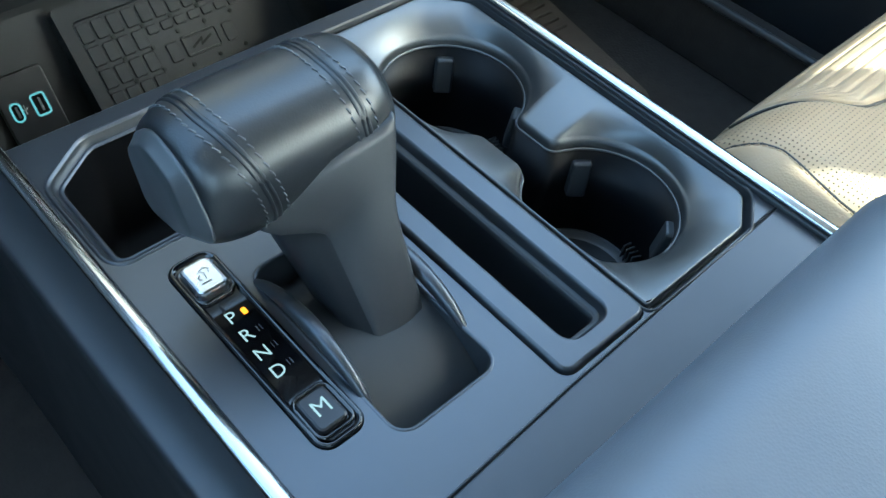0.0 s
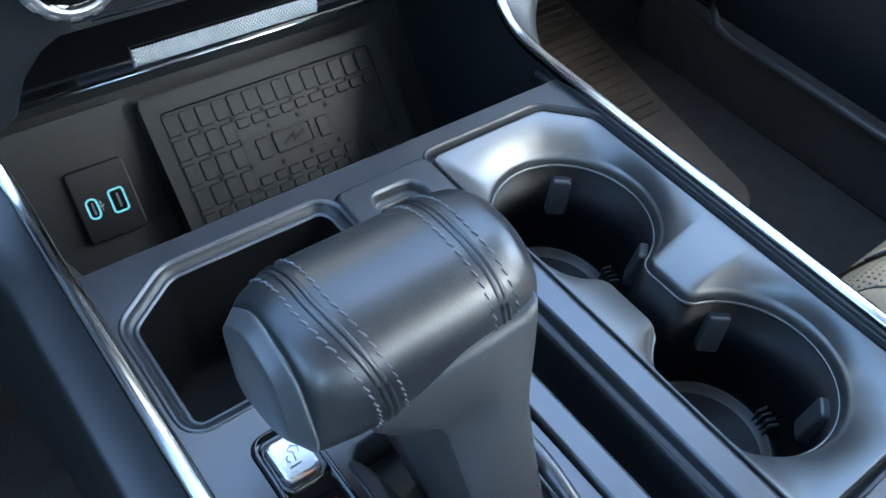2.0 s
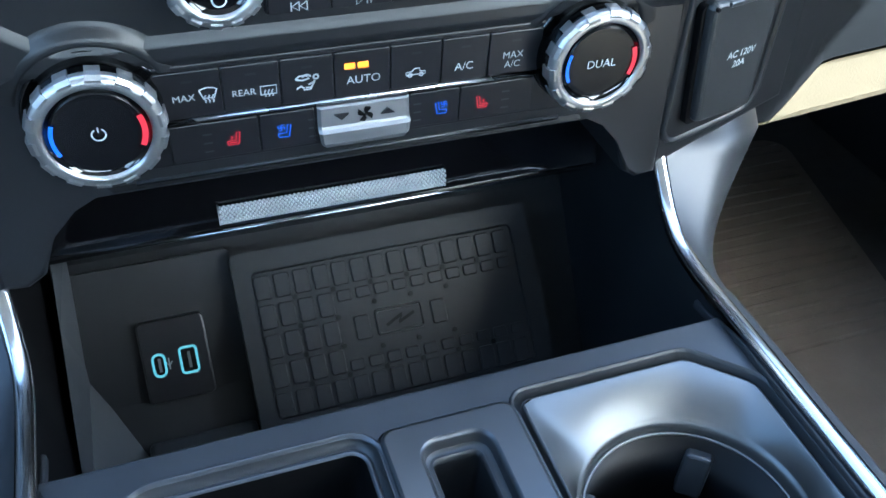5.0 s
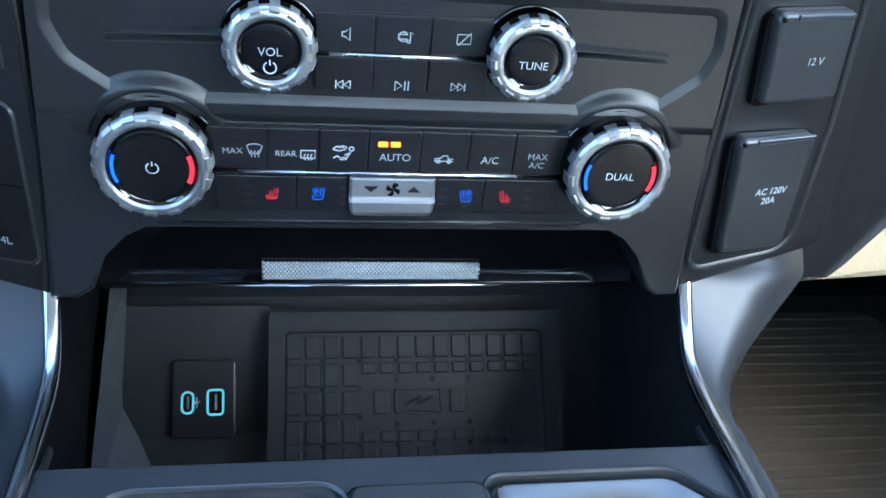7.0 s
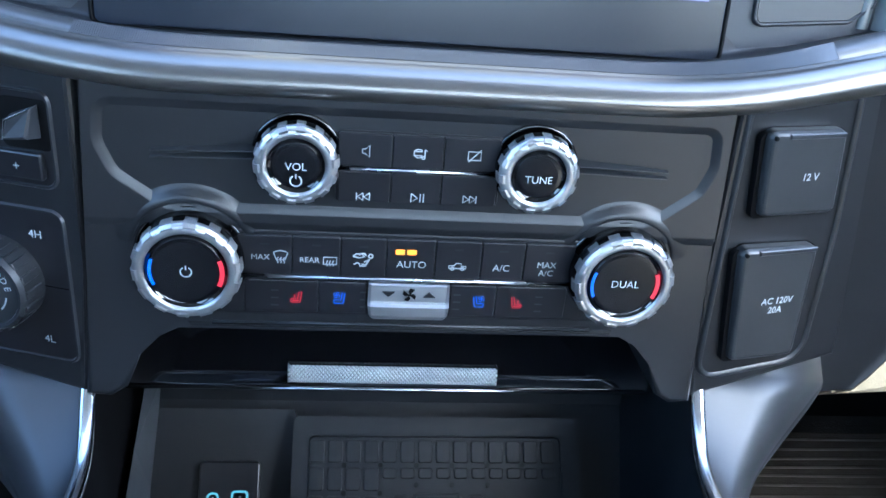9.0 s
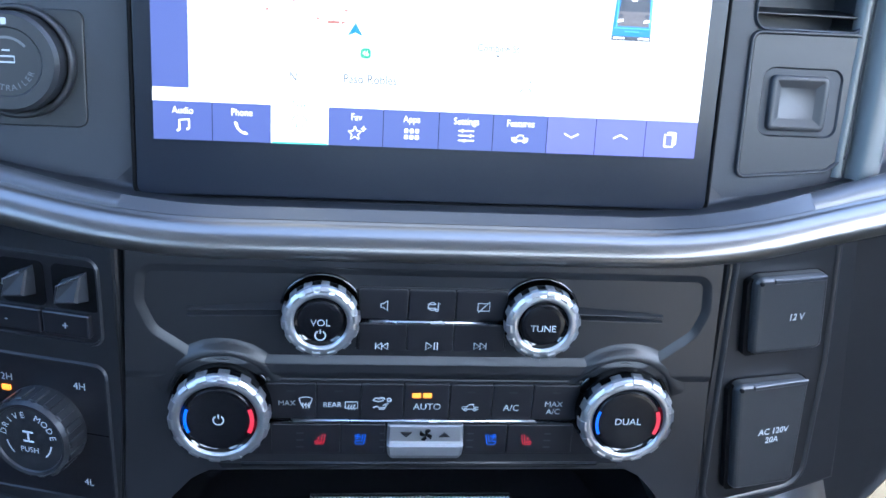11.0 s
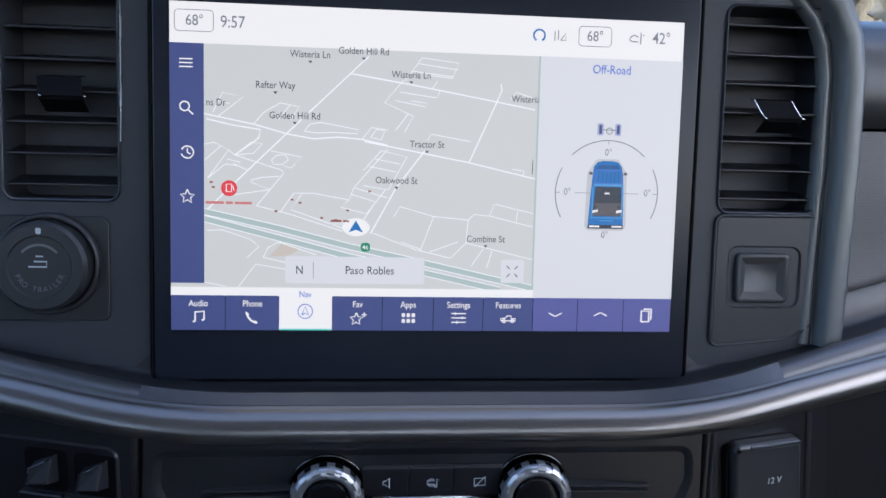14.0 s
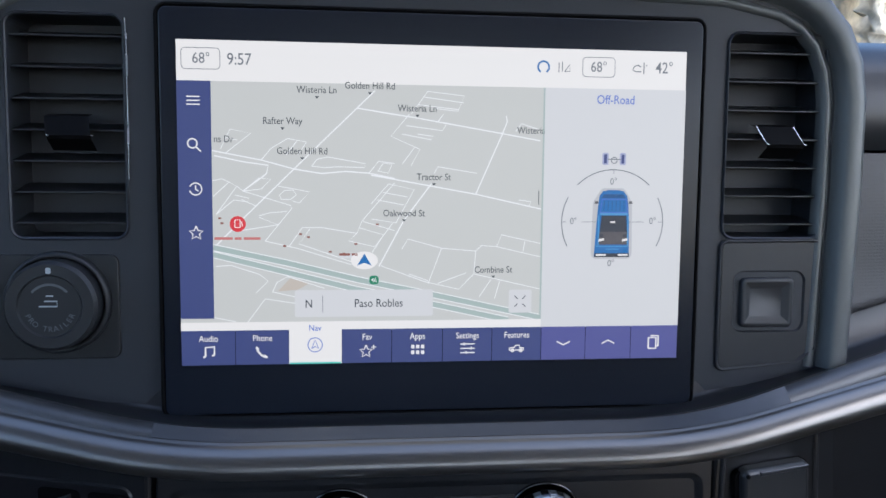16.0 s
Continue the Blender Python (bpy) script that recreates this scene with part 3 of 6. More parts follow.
def grip_ring(x, r, n=64):
    out = []
    for k in range(n):
        g = 2 * math.pi * k / n
        f = cap_share(x)
        q = r * round_r(g) * (1 - f) + polar(CAP_EDGE, g) * f
        y, z = q * math.cos(g), q * math.sin(g)
        over = (1 - f) * max(0.0, y - z - 0.0315) / 2
        out.append((x, GY + y - over, GZ + z + over))
    return out


def cap_ring(x, f, shrink=1.0, n=64):
    """f: 0 at the leather's edge, 1 at the flat face."""
    out = []
    for k in range(n):
        g = 2 * math.pi * k / n
        q = (polar(CAP_EDGE, g) * (1 - f) + polar(CAP_FACE, g) * f) * shrink
        out.append((x, GY + q * math.cos(g), GZ + q * math.sin(g)))
    return out


def seam_x(left, g):
    """The place of a seam at the angle g round the grip."""
    if left:
        return -0.1040 + 0.0150 * smooth_step(85, 215, g)
    return -0.0500 + 0.005 * smooth_step(85, 190, g)


def grip_at(x, g, r):
    a = radians(g)
    f = cap_share(x)
    q = r * round_r(a) * (1 - f) + (polar(CAP_EDGE, a) + r - grip_r(x)) * f
    return (x, GY + q * math.cos(a), GZ + q * math.sin(a))


sec = [(-0.1165, 0.0290), (-0.1162, 0.0290), (-0.1156, 0.0291), (-0.1145, 0.0292), (-0.1130, 0.0293), (-0.1105, 0.0294), (-0.1075, 0.0295), (-0.1045, 0.0296), (-0.1010, 0.0297), (-0.098, 0.0297), (-0.0925, 0.0297), (-0.085, 0.0297), (-0.060, 0.0298), (-0.048, 0.0297), (-0.040, 0.0293), (-0.0345, 0.0284), (-0.0310, 0.0268), (-0.0298, 0.0245)]


def grip_r(x):
    for (a, p), (c, q) in zip(sec, sec[1:]):
        if x <= c:
            return p + (q - p) * (x - a) / (c - a)
    return 0.0245


part("grip", loft([grip_ring(x, r) for x, r in sec], cap_last=True), LEATHER, shifter, "black leather wrap", smooth=True)
for left in (True, False):
    for d in (-0.0012, 0.0012):
        part("seam_welt", tube([grip_at(seam_x(left, g) + d, g, grip_r(seam_x(left, g) + d) - 0.0003) for g in range(20, 238, 4)], 0.0010, 8), LEATHER, shifter, smooth=True)
cap = [(-0.1163, 0.0, 0.985), (-0.1170, 0.0, 1.004), (-0.1176, 0.06, 1.008), (-0.1182, 0.2, 1.004), (-0.1216, 0.88, 1.0), (-0.1221, 0.97, 1.0), (-0.1223, 1.0, 0.975), (-0.1224, 1.0, 0.5)]
part("end_cap", loft([cap_ring(x, f, k) for x, f, k in cap], cap_last=True), CAPGREY, shifter, "smooth satin grey end cap with a bevelled rim", smooth=True)
part("end_disc", loft([grip_ring(x, r) for x, r in [(-0.0308, 0.0266), (-0.0286, 0.0252), (-0.0280, 0.0220)]], cap_last=True), SOFT, shifter, smooth=True)
rng = random.Random(9)
for left in (True, False):
    for d in (-0.0050, 0.0050):
        for k in range(27):
            g = 30 + 7.7 * k + rng.uniform(-0.5, 0.5)
            f = 6.3 + rng.uniform(-0.4, 0.4)
            pts = []
            for q in (0.0, 0.25, 0.75, 1.0):
                x = seam_x(left, g + f * q) + d + 0.0009 * (q - 0.5)
                pts.append(grip_at(x, g + f * q, grip_r(x) + (0.0002 if 0 < q < 1 else -0.0006)))
            part("stitch", tube(pts, 0.00046, 6), THREAD, shifter, smooth=True)

# stalk: a wide rear face that flares into a cradle under the leather
def stalk_row(v):
    flare = smooth_step(0.70, 0.96, v) ** 1.3
    yl, zl = 0.0885 + (0.1290 - 0.0885) * v, -0.004 + (0.0545 + 0.004) * v
    yr, zr = 0.0885 + (0.1242 - 0.0885) * v, -0.004 + (0.0800 + 0.004) * v
    L = Vector((-0.0665 - 0.002 * v - 0.0275 * flare, yl, zl))
    R = Vector((-0.0410 - 0.0015 * math.sin(math.pi * v) + 0.0075 * smooth_step(0.55, 1.0, v), yr, zr))
    row = []
    F = Vector((-0.0740 - 0.014 * v - 0.006 * flare, yl + 0.0120 + 0.008 * v, zl - 0.004 * flare))
    F2 = Vector((-0.0740 - 0.014 * v - 0.006 * flare, yl + 0.040, zl))
    row += [F2, F, F.lerp(L, 0.5), F.lerp(L, 0.88), L.lerp(R, 0.015)]
    for k in range(1, 12):
        s = k / 12
        p = L.lerp(R, s)
        hump = 0.011 * v * math.sin(math.pi * s) ** 1.2 * smooth_step(0.3, 1.0, v) * (1.2 - s)
        p.z += hump
        p.y -= 0.0016 * math.sin(math.pi * s)
        row.append(p)
    G = Vector((R.x + 0.009 - 0.003 * v, yr + 0.014, zr))
    row += [L.lerp(R, 0.985), R.lerp(G, 0.12), R.lerp(G, 0.6), G, Vector((G.x, yr + 0.040, zr - 0.01 * v))]
    return row


rows = [stalk_row(-0.18)] + [stalk_row(k / 20) for k in range(21)]
top = rows[-1]
rows.append([p + Vector((0, 0.0022, 0.0004)) for p in top])
rows.append([p + Vector((0, 0.012, -0.004)) for p in top])
part("stalk", loft([[tuple(p) for p in row[3:]] for row in rows], close=False), STALK, shifter, "dark grey angular stalk flaring into a cradle", smooth=True)
# side face painted darker, as shade that sharpens the stalk's edge
part("stalk_side", loft([[tuple(p) for p in row[:4]] for row in rows], close=False), SOFT, shifter, "recessed side of the stalk with shade put into its colour", smooth=True)

# drum that the stalk slides in, with its two raised arcs
gate = thing("shift_gate", "curved dark drum and satin arcs round the lever base", "gear lever base")
drum = []
for k in range(21):
    a = radians(150 - 140 * k / 20)
    drum.append([(x, 0.100 + 0.072 * math.cos(a), -0.0735 + 0.072 * math.sin(a)) for x in (-0.0905, -0.064, -0.0365)])
part("drum", loft(drum, close=False), RUBBER, gate, smooth=True)
part("gate_wall", loft([at_z(rpoly(GATE, 0.008, d), z) for d, z in [(-0.002, 0.0), (-0.001, 0.0006), (0.0, -0.001), (0.0005, -0.030)]]), PLATE, gate, smooth=True)
for x in (-0.0905, -0.0345):
    pts = []
    for k in range(17):
        a = radians(158 - 128 * k / 16)
        pts.append((x, 0.108 + 0.048 * math.cos(a), -0.0200 + 0.030 * math.sin(a)))
    part("arc_rail", tube(pts, [0.0012 + 0.0028 * math.sin(math.pi * k / 16) for k in range(17)], 10), PLATE, gate, smooth=True)

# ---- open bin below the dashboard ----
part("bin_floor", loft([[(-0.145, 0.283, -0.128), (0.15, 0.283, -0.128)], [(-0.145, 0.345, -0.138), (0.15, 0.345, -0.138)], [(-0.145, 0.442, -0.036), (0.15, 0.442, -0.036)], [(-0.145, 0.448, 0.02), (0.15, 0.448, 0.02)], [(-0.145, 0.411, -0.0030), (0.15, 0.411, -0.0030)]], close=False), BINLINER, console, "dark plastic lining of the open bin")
gusset = bmesh.new()
pts = [gusset.verts.new(p) for p in ((-0.1325, 0.4400, -0.020), (-0.1340, 0.4070, -0.0785), (-0.1140, 0.3850, -0.1095), (-0.1090, 0.3300, -0.122), (-0.1366, 0.2850, -0.085), (-0.1372, 0.3900, -0.030), (-0.1372, 0.432, -0.006))]
gusset.faces.new((pts[0], pts[1], pts[5], pts[6]))
gusset.faces.new((pts[1], pts[4], pts[5]))
gusset.faces.new((pts[1], pts[2], pts[4]))
gusset.faces.new((pts[2], pts[3], pts[4]))
part("bin_gusset", gusset, BINLIT, console, "moulded side of the bin with light put into its paler grey")
part("bin_step", box(-0.112, 0.300, -0.125, -0.056, 0.372, -0.104, 0.003), SOFT, console)

usb = thing("usb_port_panel", "black plate with cyan-lit USB ports in the bin", "usb port", pose(-0.0902, 0.411, -0.0565, 53.1))
part("backing", slab(rpoly(rect(-0.050, -0.075, 0.036, 0.030), 0.003), -0.012, -0.0035), BINLINER, usb)
part("plate", pillow(rect(-0.0170, -0.0435, 0.0170, 0.0), -0.004, 0.0010, 0.003, 0.001), BUTTON, usb)
for x, w, h, r, name in ((-0.0088, 0.0024, 0.0052, 0.0022, "usb_c_port"), (0.0062, 0.0036, 0.0062, 0.0012, "usb_a_port")):
    y = -0.0235
    port = part(name, loft([at_z(rpoly(rect(x - w, y - h, x + w, y + h), r, d), z) for d, z in [(-0.0012, 0.0011), (-0.0012, 0.0016), (0.0, 0.0016), (0.0003, -0.002)]]), CYAN, usb, "glowing cyan port surround")
    part("socket", slab(rpoly(rect(x - w, y - h, x + w, y + h), r, 0.0), -0.003, 0.0012), DEEP, port)
    part("tongue", box(x - 0.0004, y - h * 0.7, 0.0, x + 0.0010, y + h * 0.7, 0.0014), DIM, port)
part("usb_mark", strokes([[(-0.0038, -0.0265), (-0.0038, -0.0205)], [(-0.0055, -0.0225), (-0.0038, -0.0245), (-0.0022, -0.0225)]], 0.0007, z1=0.0013), PRINT, usb)

mat = thing("charging_mat", "dark grey ribbed rubber wireless charging mat in the bin", "charging pad", pose(0, 0.414, -0.040, 45))
frame_out, mat_rect = rect(-0.0550, -0.095, 0.1130, 0.0115), rect(-0.0465, -0.0790, 0.1030, 0.0010)
part("surround", sheet(rpoly(frame_out, 0.004), [rpoly(mat_rect, 0.004)], 0.0, 0.020), MATRUBBER, mat)
part("base", slab(rpoly(mat_rect, 0.004), -0.006, -0.0010), MATRUBBER, mat)
for d in (0.0006,):
    part("edge_bead", loft([at_z(rpoly(mat_rect, 0.004, dd), z) for dd, z in [(0.0, 0.0), (0.0008, 0.0002), (0.0016, -0.0012)]]), MATRUBBER, mat)
tile_data = {}


def mat_tile(x, y, w, h):
    """One raised tile of the mat; alike tiles share their mesh."""
    if (w, h) in tile_data:
        ob = new("tile", tile_data[w, h])
        ob.parent = mat
        ob.matrix_local = pose(x, y, 0)
    else:
        tile_data[w, h] = part("tile", pillow(rect(-w, -h, w, h), -0.0014, 0.0003, 0.0014, 0.0005), MATRUBBER, mat, m=pose(x, y, 0)).data


for i in range(14):
    for j in range(5):
        x, y = -0.0408 + 0.0104 * i, -0.0085 - 0.0156 * j
        if j in (0, 4) or (i < 4 and j > 0):
            mat_tile(x, y, 0.0042, 0.0064)
        elif j == 1:
            mat_tile(x, y + 0.0034, 0.0040, 0.0030)
        elif j == 3:
            mat_tile(x, y - 0.0034, 0.0040, 0.0030)
for x in (0.0075, 0.0510):
    mat_tile(x, -0.0397, 0.0042, 0.0066)
sym = part("charge_symbol", loft([at_z(rpoly(rect(0.0150, -0.0465, 0.0425, -0.0320), 0.002, d), z) for d, z in [(0, -0.0012), (0.0003, 0.0006), (0.0014, 0.0006), (0.0017, -0.0008)]]), MATRUBBER, mat)
part("symbol_plate", slab(rpoly(rect(0.0165, -0.0450, 0.0410, -0.0335), 0.0015), -0.0014, -0.0003), MATRUBBER, sym)
part("bolt", strokes([[(0.0205, -0.0415), (0.0300, -0.0368), (0.0275, -0.0412), (0.0370, -0.0370)]], 0.0017, z1=0.0), DEEP, sym)
dots = [(-0.0252 + 0.0208 * k, y) for y in (-0.0163, -0.0631) for k in range(6)] + [(-0.0252 + 0.0208 * k, y) for y in (-0.0319, -0.0475) for k in range(2)]
dots += [(x, y) for y in (-0.0272, -0.0518) for x in (0.0164, 0.0372, 0.0580)]
for x, y in dots:
    part("hole", lathe([(0.0014, -0.0012), (0.0014, -0.0004), (0.0, -0.0004)], 12), DEEP, mat, m=pose(x, y, 0))

# ---- dashboard control fascia ----
fascia = thing("dash_control_panel", "black dashboard control panel with knobs and buttons", "control panel", pose(0, 0.355, 0, 90))
outline = [(-0.1365, 0.188), (-0.1405, 0.100), (-0.1475, 0.0290), (-0.1360, 0.0280), (-0.1285, 0.0330), (-0.1215, 0.0520), (-0.1140, 0.0650), (-0.1040, 0.0705), (0.1040, 0.0705), (0.1140, 0.0650), (0.1215, 0.0520), (0.1285, 0.0330), (0.1360, 0.0280), (0.1475, 0.0290), (0.1405, 0.100), (0.1365, 0.188)]
part("panel", slab(outline, -0.055, -0.0015, 0.003, 3), FASCIA, fascia, "grained black panel")
# raised border round the sunk upper field, with sloping edges
UPPER = [(-0.1060, 0.1262), (0.1075, 0.1262), (0.1285, 0.1430), (0.1330, 0.1560), (0.1310, 0.1752), (-0.1310, 0.1752), (-0.1330, 0.1560), (-0.1270, 0.1415)]
UPPER_R = [0.020, 0.020, 0.014, 0.014, 0.008, 0.008, 0.014, 0.014]
part("border", sheet([(-0.1385, 0.1225), (0.1385, 0.1225), (0.1345, 0.1870), (-0.1345, 0.1870)], [rpoly(UPPER, UPPER_R)], 0.0004), FASCIA, fascia, "raised black border")
part("border_slope", loft([at_z(rpoly(UPPER, UPPER_R, d), z) for d, z in ((0.0, 0.0004), (0.0008, 0.0003), (0.0032, -0.0010), (0.0042, -0.0014))]), FASCIA, fascia, smooth=True)
part("border_foot", loft([[(x, y, z) for x in (-0.1388, 0.1388)] for y, z in ((0.1225, 0.0004), (0.1214, 0.0003), (0.1192, -0.0008), (0.1180, -0.0015))], close=False), FASCIA, fascia, smooth=True)
# the panel edge's highlight, added as a thin paler rod
part("edge_highlight", tube([(-0.088, 0.0715, -0.0012), (0.088, 0.0715, -0.0012)], 0.0007, 8), COVER, fascia, "painted highlight along the lower edge", smooth=True)
# sunk button fields
part("upper_field", pillow(rect(-0.0345, 0.1335, 0.0360, 0.1655), -0.003, -0.0006, 0.002, 0.0006), BUTTON, fascia)
part("climate_field", pillow(rect(-0.0900, 0.0765, 0.0900, 0.1185), -0.003, -0.0006, 0.003, 0.0006), BUTTON, fascia)
# lower gloss panel falling away to the bin
fall = [(0.3520, 0.0716, 0.0965), (0.366, 0.0700, 0.104), (0.384, 0.0660, 0.116), (0.397, 0.0590, 0.128), (0.4045, 0.0470, 0.138), (0.4078, 0.0330, 0.143), (0.4086, 0.0180, 0.1445), (0.4076, 0.0095, 0.145), (0.4050, 0.0030, 0.145), (0.4042, 0.0012, 0.145), (0.4044, -0.0006, 0.145), (0.430, -0.0020, 0.145)]
ob = part("gloss_panel", loft([[(s * w, y, z) for s in [k / 10 - 1 for k in range(21)]] for y, z, w in fall], close=False), GLOSS, None, "gloss black panel", smooth=True)
ob.parent = fascia
ob.matrix_parent_inverse = pose(0, 0.355, 0, 90).inverted()
part("edge_strip", tube([(-0.143, 0.0010, -0.0484), (0.143, 0.0010, -0.0484)], 0.0012, 8), CHROME, fascia, "thin painted highlight on the fin's crest strip", smooth=True)
# knurled bar
def bar_at(x, g, up=0.0):
    """A place on the bar's rounded face; g runs 0 to 1 over its height."""
    return (x, 0.0086 - (0.0052 + up) * math.cos(math.pi * g), -0.0520 + (0.0030 + up) * math.sin(math.pi * g))


part("bar_base", loft([[bar_at(x, j / 12) for x in (-0.0572, 0.0572)] for j in range(13)], close=False), BUTTON, fascia, "dark base of the bar", smooth=True)
kn = bmesh.new()
NX, NY = 54, 11
dx, dg = 0.1142 / NX / 2, 1.0 / NY
for j in range(1, NY):
    for i in range(NX):
        x, g = -0.0571 + dx * (2 * i + 1 + (0.5 if j % 2 else -0.5)), j * dg
        low = [kn.verts.new(bar_at(x + u * dx * 0.98, g + v * dg * 0.98, -0.0001)) for u, v in ((-1, 0), (0, -1), (1, 0), (0, 1))]
        top = [kn.verts.new(bar_at(x + u * dx * 0.42, g + v * dg * 0.48, 0.0007)) for u, v in ((-1, 0), (0, -1), (1, 0), (0, 1))]
        kn.faces.new(top)
        for k in range(4):
            kn.faces.new((low[k], low[(k + 1) % 4], top[(k + 1) % 4], top[k]))
bmesh.ops.recalc_face_normals(kn, faces=kn.faces[:])
part("knurled_bar", kn, KNURL, fascia, "knurled silver bar")
for x in (-0.0575, 0.0571):
    part("bar_end", box(x, 0.0032, -0.056, x + 0.0004, 0.0140, -0.0500), SATIN, fascia)

# bright lines between button rows
part("bright_line", tube([(-0.0335, 0.1490, 0.0006), (0.0345, 0.1490, 0.0006)], 0.0009, 8), SATIN, fascia, smooth=True)
part("bright_line", tube([(-0.0760, 0.0965, 0.0006), (0.0770, 0.0965, 0.0006)], 0.0009, 8), SATIN, fascia, smooth=True)


def button(x0, y0, x1, y1, mat=BUTTON, label="", r=0.001):
    return part("button", pillow(rect(x0 + 0.0002, y0, x1 - 0.0002, y1), -0.002, 0.0006, r, 0.0004), mat, fascia, label)


def icon(lines, x, y, s, parent, mat=PRINT, w=0.0005, z=0.0009, name="icon"):
    return part(name, strokes(move(lines, x, y, s), w, z1=z), mat, parent)


FRAME = [[(-1, -0.6), (1, -0.6), (1, 0.6), (-1, 0.6), (-1, -0.6)]]
HEAT = [[(x + 0.12 * math.sin(k * 2.0), -0.95 + 0.25 * k) for k in range(5)] for x in (-0.45, 0.0, 0.45)]
DEFROST = [[(-1.0, 0.75), (-0.6, 0.95), (0, 1.05), (0.6, 0.95), (1.0, 0.75), (0.6, -0.4), (0, -0.3), (-0.6, -0.4), (-1.0, 0.75)], *HEAT]
REARD = [*FRAME, *HEAT]
SEAT = [[(-1.0, -0.25), (-0.9, -0.8), (0.45, -0.8), (0.75, 1.05), (0.30, 1.05), (0.12, -0.2), (-0.65, -0.2), (-1.0, -0.25)]]
TRUCK = [[(-1.3, -0.35), (-1.3, 0.05), (-0.5, 0.1), (-0.2, 0.5), (0.5, 0.5), (0.55, 0.05), (1.3, 0.0), (1.3, -0.35), (-1.3, -0.35)], arc(-0.75, -0.4, 0.25, 0, 360), arc(0.75, -0.4, 0.25, 0, 360)]
POWER = [arc(0, 0, 1, 120, 420, 20), [(0, 0.4), (0, 1.3)]]
PREV = [[(-1.1, -0.6), (-1.1, 0.6)], [(-0.1, 0.6), (-0.1, -0.6), (-1.0, 0), (-0.1, 0.6)], [(0.9, 0.6), (0.9, -0.6), (0, 0), (0.9, 0.6)]]
NEXT = [[(-x, y) for x, y in line] for line in PREV]
PLAY = [[(-0.9, 0.7), (-0.9, -0.7), (0.1, 0), (-0.9, 0.7)], [(0.5, 0.7), (0.5, -0.7)], [(1.0, 0.7), (1.0, -0.7)]]
MUTE = [[(-0.7, 0.35), (-0.7, -0.35), (-0.3, -0.35), (0.4, -0.95), (0.4, 0.95), (-0.3, 0.35), (-0.7, 0.35)]]
SCREENOFF = [[(-1, -0.7), (1, -0.7), (1, 0.7), (-1, 0.7), (-1, -0.7)], [(-0.9, -1.0), (1.0, 1.0)]]
SOURCE = [arc(-0.3, 0, 0.7, 40, 320), [(-1.1, 0.35), (0.3, 0.35)], [(-1.1, -0.35), (0.3, -0.35)], [(0.7, -0.7), (0.7, 0.7), (1.1, 0.4)], arc(0.5, -0.7, 0.22, 0, 360)]
PERSON = [[(0.75, 0.35), (0.35, -0.45), (-0.35, -0.45)], [(-1.5, 0.75), (-1.1, 1.15), (-0.3, 1.15), (0.1, 0.75), (-0.7, 0.55), (-1.5, 0.75)], arc(0.9, 0.85, 0.28, 0, 360), [(0.75, 0.4), (0.2, -0.7), (-0.6, -0.7)], [(0.6, 0.2), (0.0, -0.1)], [(-1.4, -0.5), (-0.9, -0.2), (-0.5, -0.5)], arc(-0.2, 0.75, 0.5, 20, 160)]
BLADES = [[(0.0, 0.0), (-0.15, 0.55), (0.1, 1.0), (0.75, 0.85), (0.35, 0.45)]]
BLADES += [[(-y, x) for x, y in BLADES[0]], [(-x, -y) for x, y in BLADES[0]], [(y, -x) for x, y in BLADES[0]]]

edges = (-0.0335, -0.0110, 0.0108, 0.0350)
for k, ic in enumerate((MUTE, SOURCE, SCREENOFF)):
    b = button(edges[k], 0.1502, edges[k + 1], 0.1648)
    icon(ic, (-0.0216, 0.0008, 0.0238)[k], 0.1572, 0.0027, b)
for k, ic in enumerate((PREV, PLAY, NEXT)):
    b = button(edges[k], 0.1340, edges[k + 1], 0.1478)
    icon(ic, (-0.0222, 0.0006, 0.0232)[k], 0.1366 + 0.0003 * k, 0.0028, b)
cl = (-0.0760, -0.0523, -0.0312, -0.0110, 0.0110, 0.0318, 0.0515, 0.0745)
for k in range(7):
    b = button(cl[k], 0.0976, cl[k + 1], 0.1165)
    if k == 0:
        words("MAX", 0.0038, PRINT, b, -0.0660, 0.1060, 0.0009)
        icon(DEFROST, -0.0572, 0.1062, 0.0031, b)
    elif k == 1:
        words("REAR", 0.0037, PRINT, b, -0.0447, 0.1052, 0.0009)
        icon(REARD, -0.0357, 0.1052, 0.0029, b)
    elif k == 2:
        icon(PERSON, -0.0208, 0.1054, 0.0032, b, w=0.0007)
    elif k == 3:
        words("AUTO", 0.0048, PRINT, b, 0.0004, 0.1044, 0.0009)
        for x in (-0.0070, -0.0018):
            part("status_lamp", slab(rpoly(rect(x, 0.1094, x + 0.0041, 0.1117), 0.0004), 0.0003, 0.0010), AMBER, b, "lit amber lamp")
    elif k == 4:
        icon(TRUCK, 0.0212, 0.1044, 0.0030, b)
    elif k == 5:
        words("A/C", 0.0048, PRINT, b, 0.0412, 0.1040, 0.0009)
    else:
        words("MAX", 0.0042, PRINT, b, 0.0620, 0.1062, 0.0009)
        words("A/C", 0.0042, PRINT, b, 0.0620, 0.1021, 0.0009)
    if k != 3:
        part("lamp_window", strokes([[((cl[k] + cl[k + 1]) / 2 - 0.002, 0.1125), ((cl[k] + cl[k + 1]) / 2 + 0.002, 0.1125)]], 0.0010, z1=0.0008), SOFT, b)
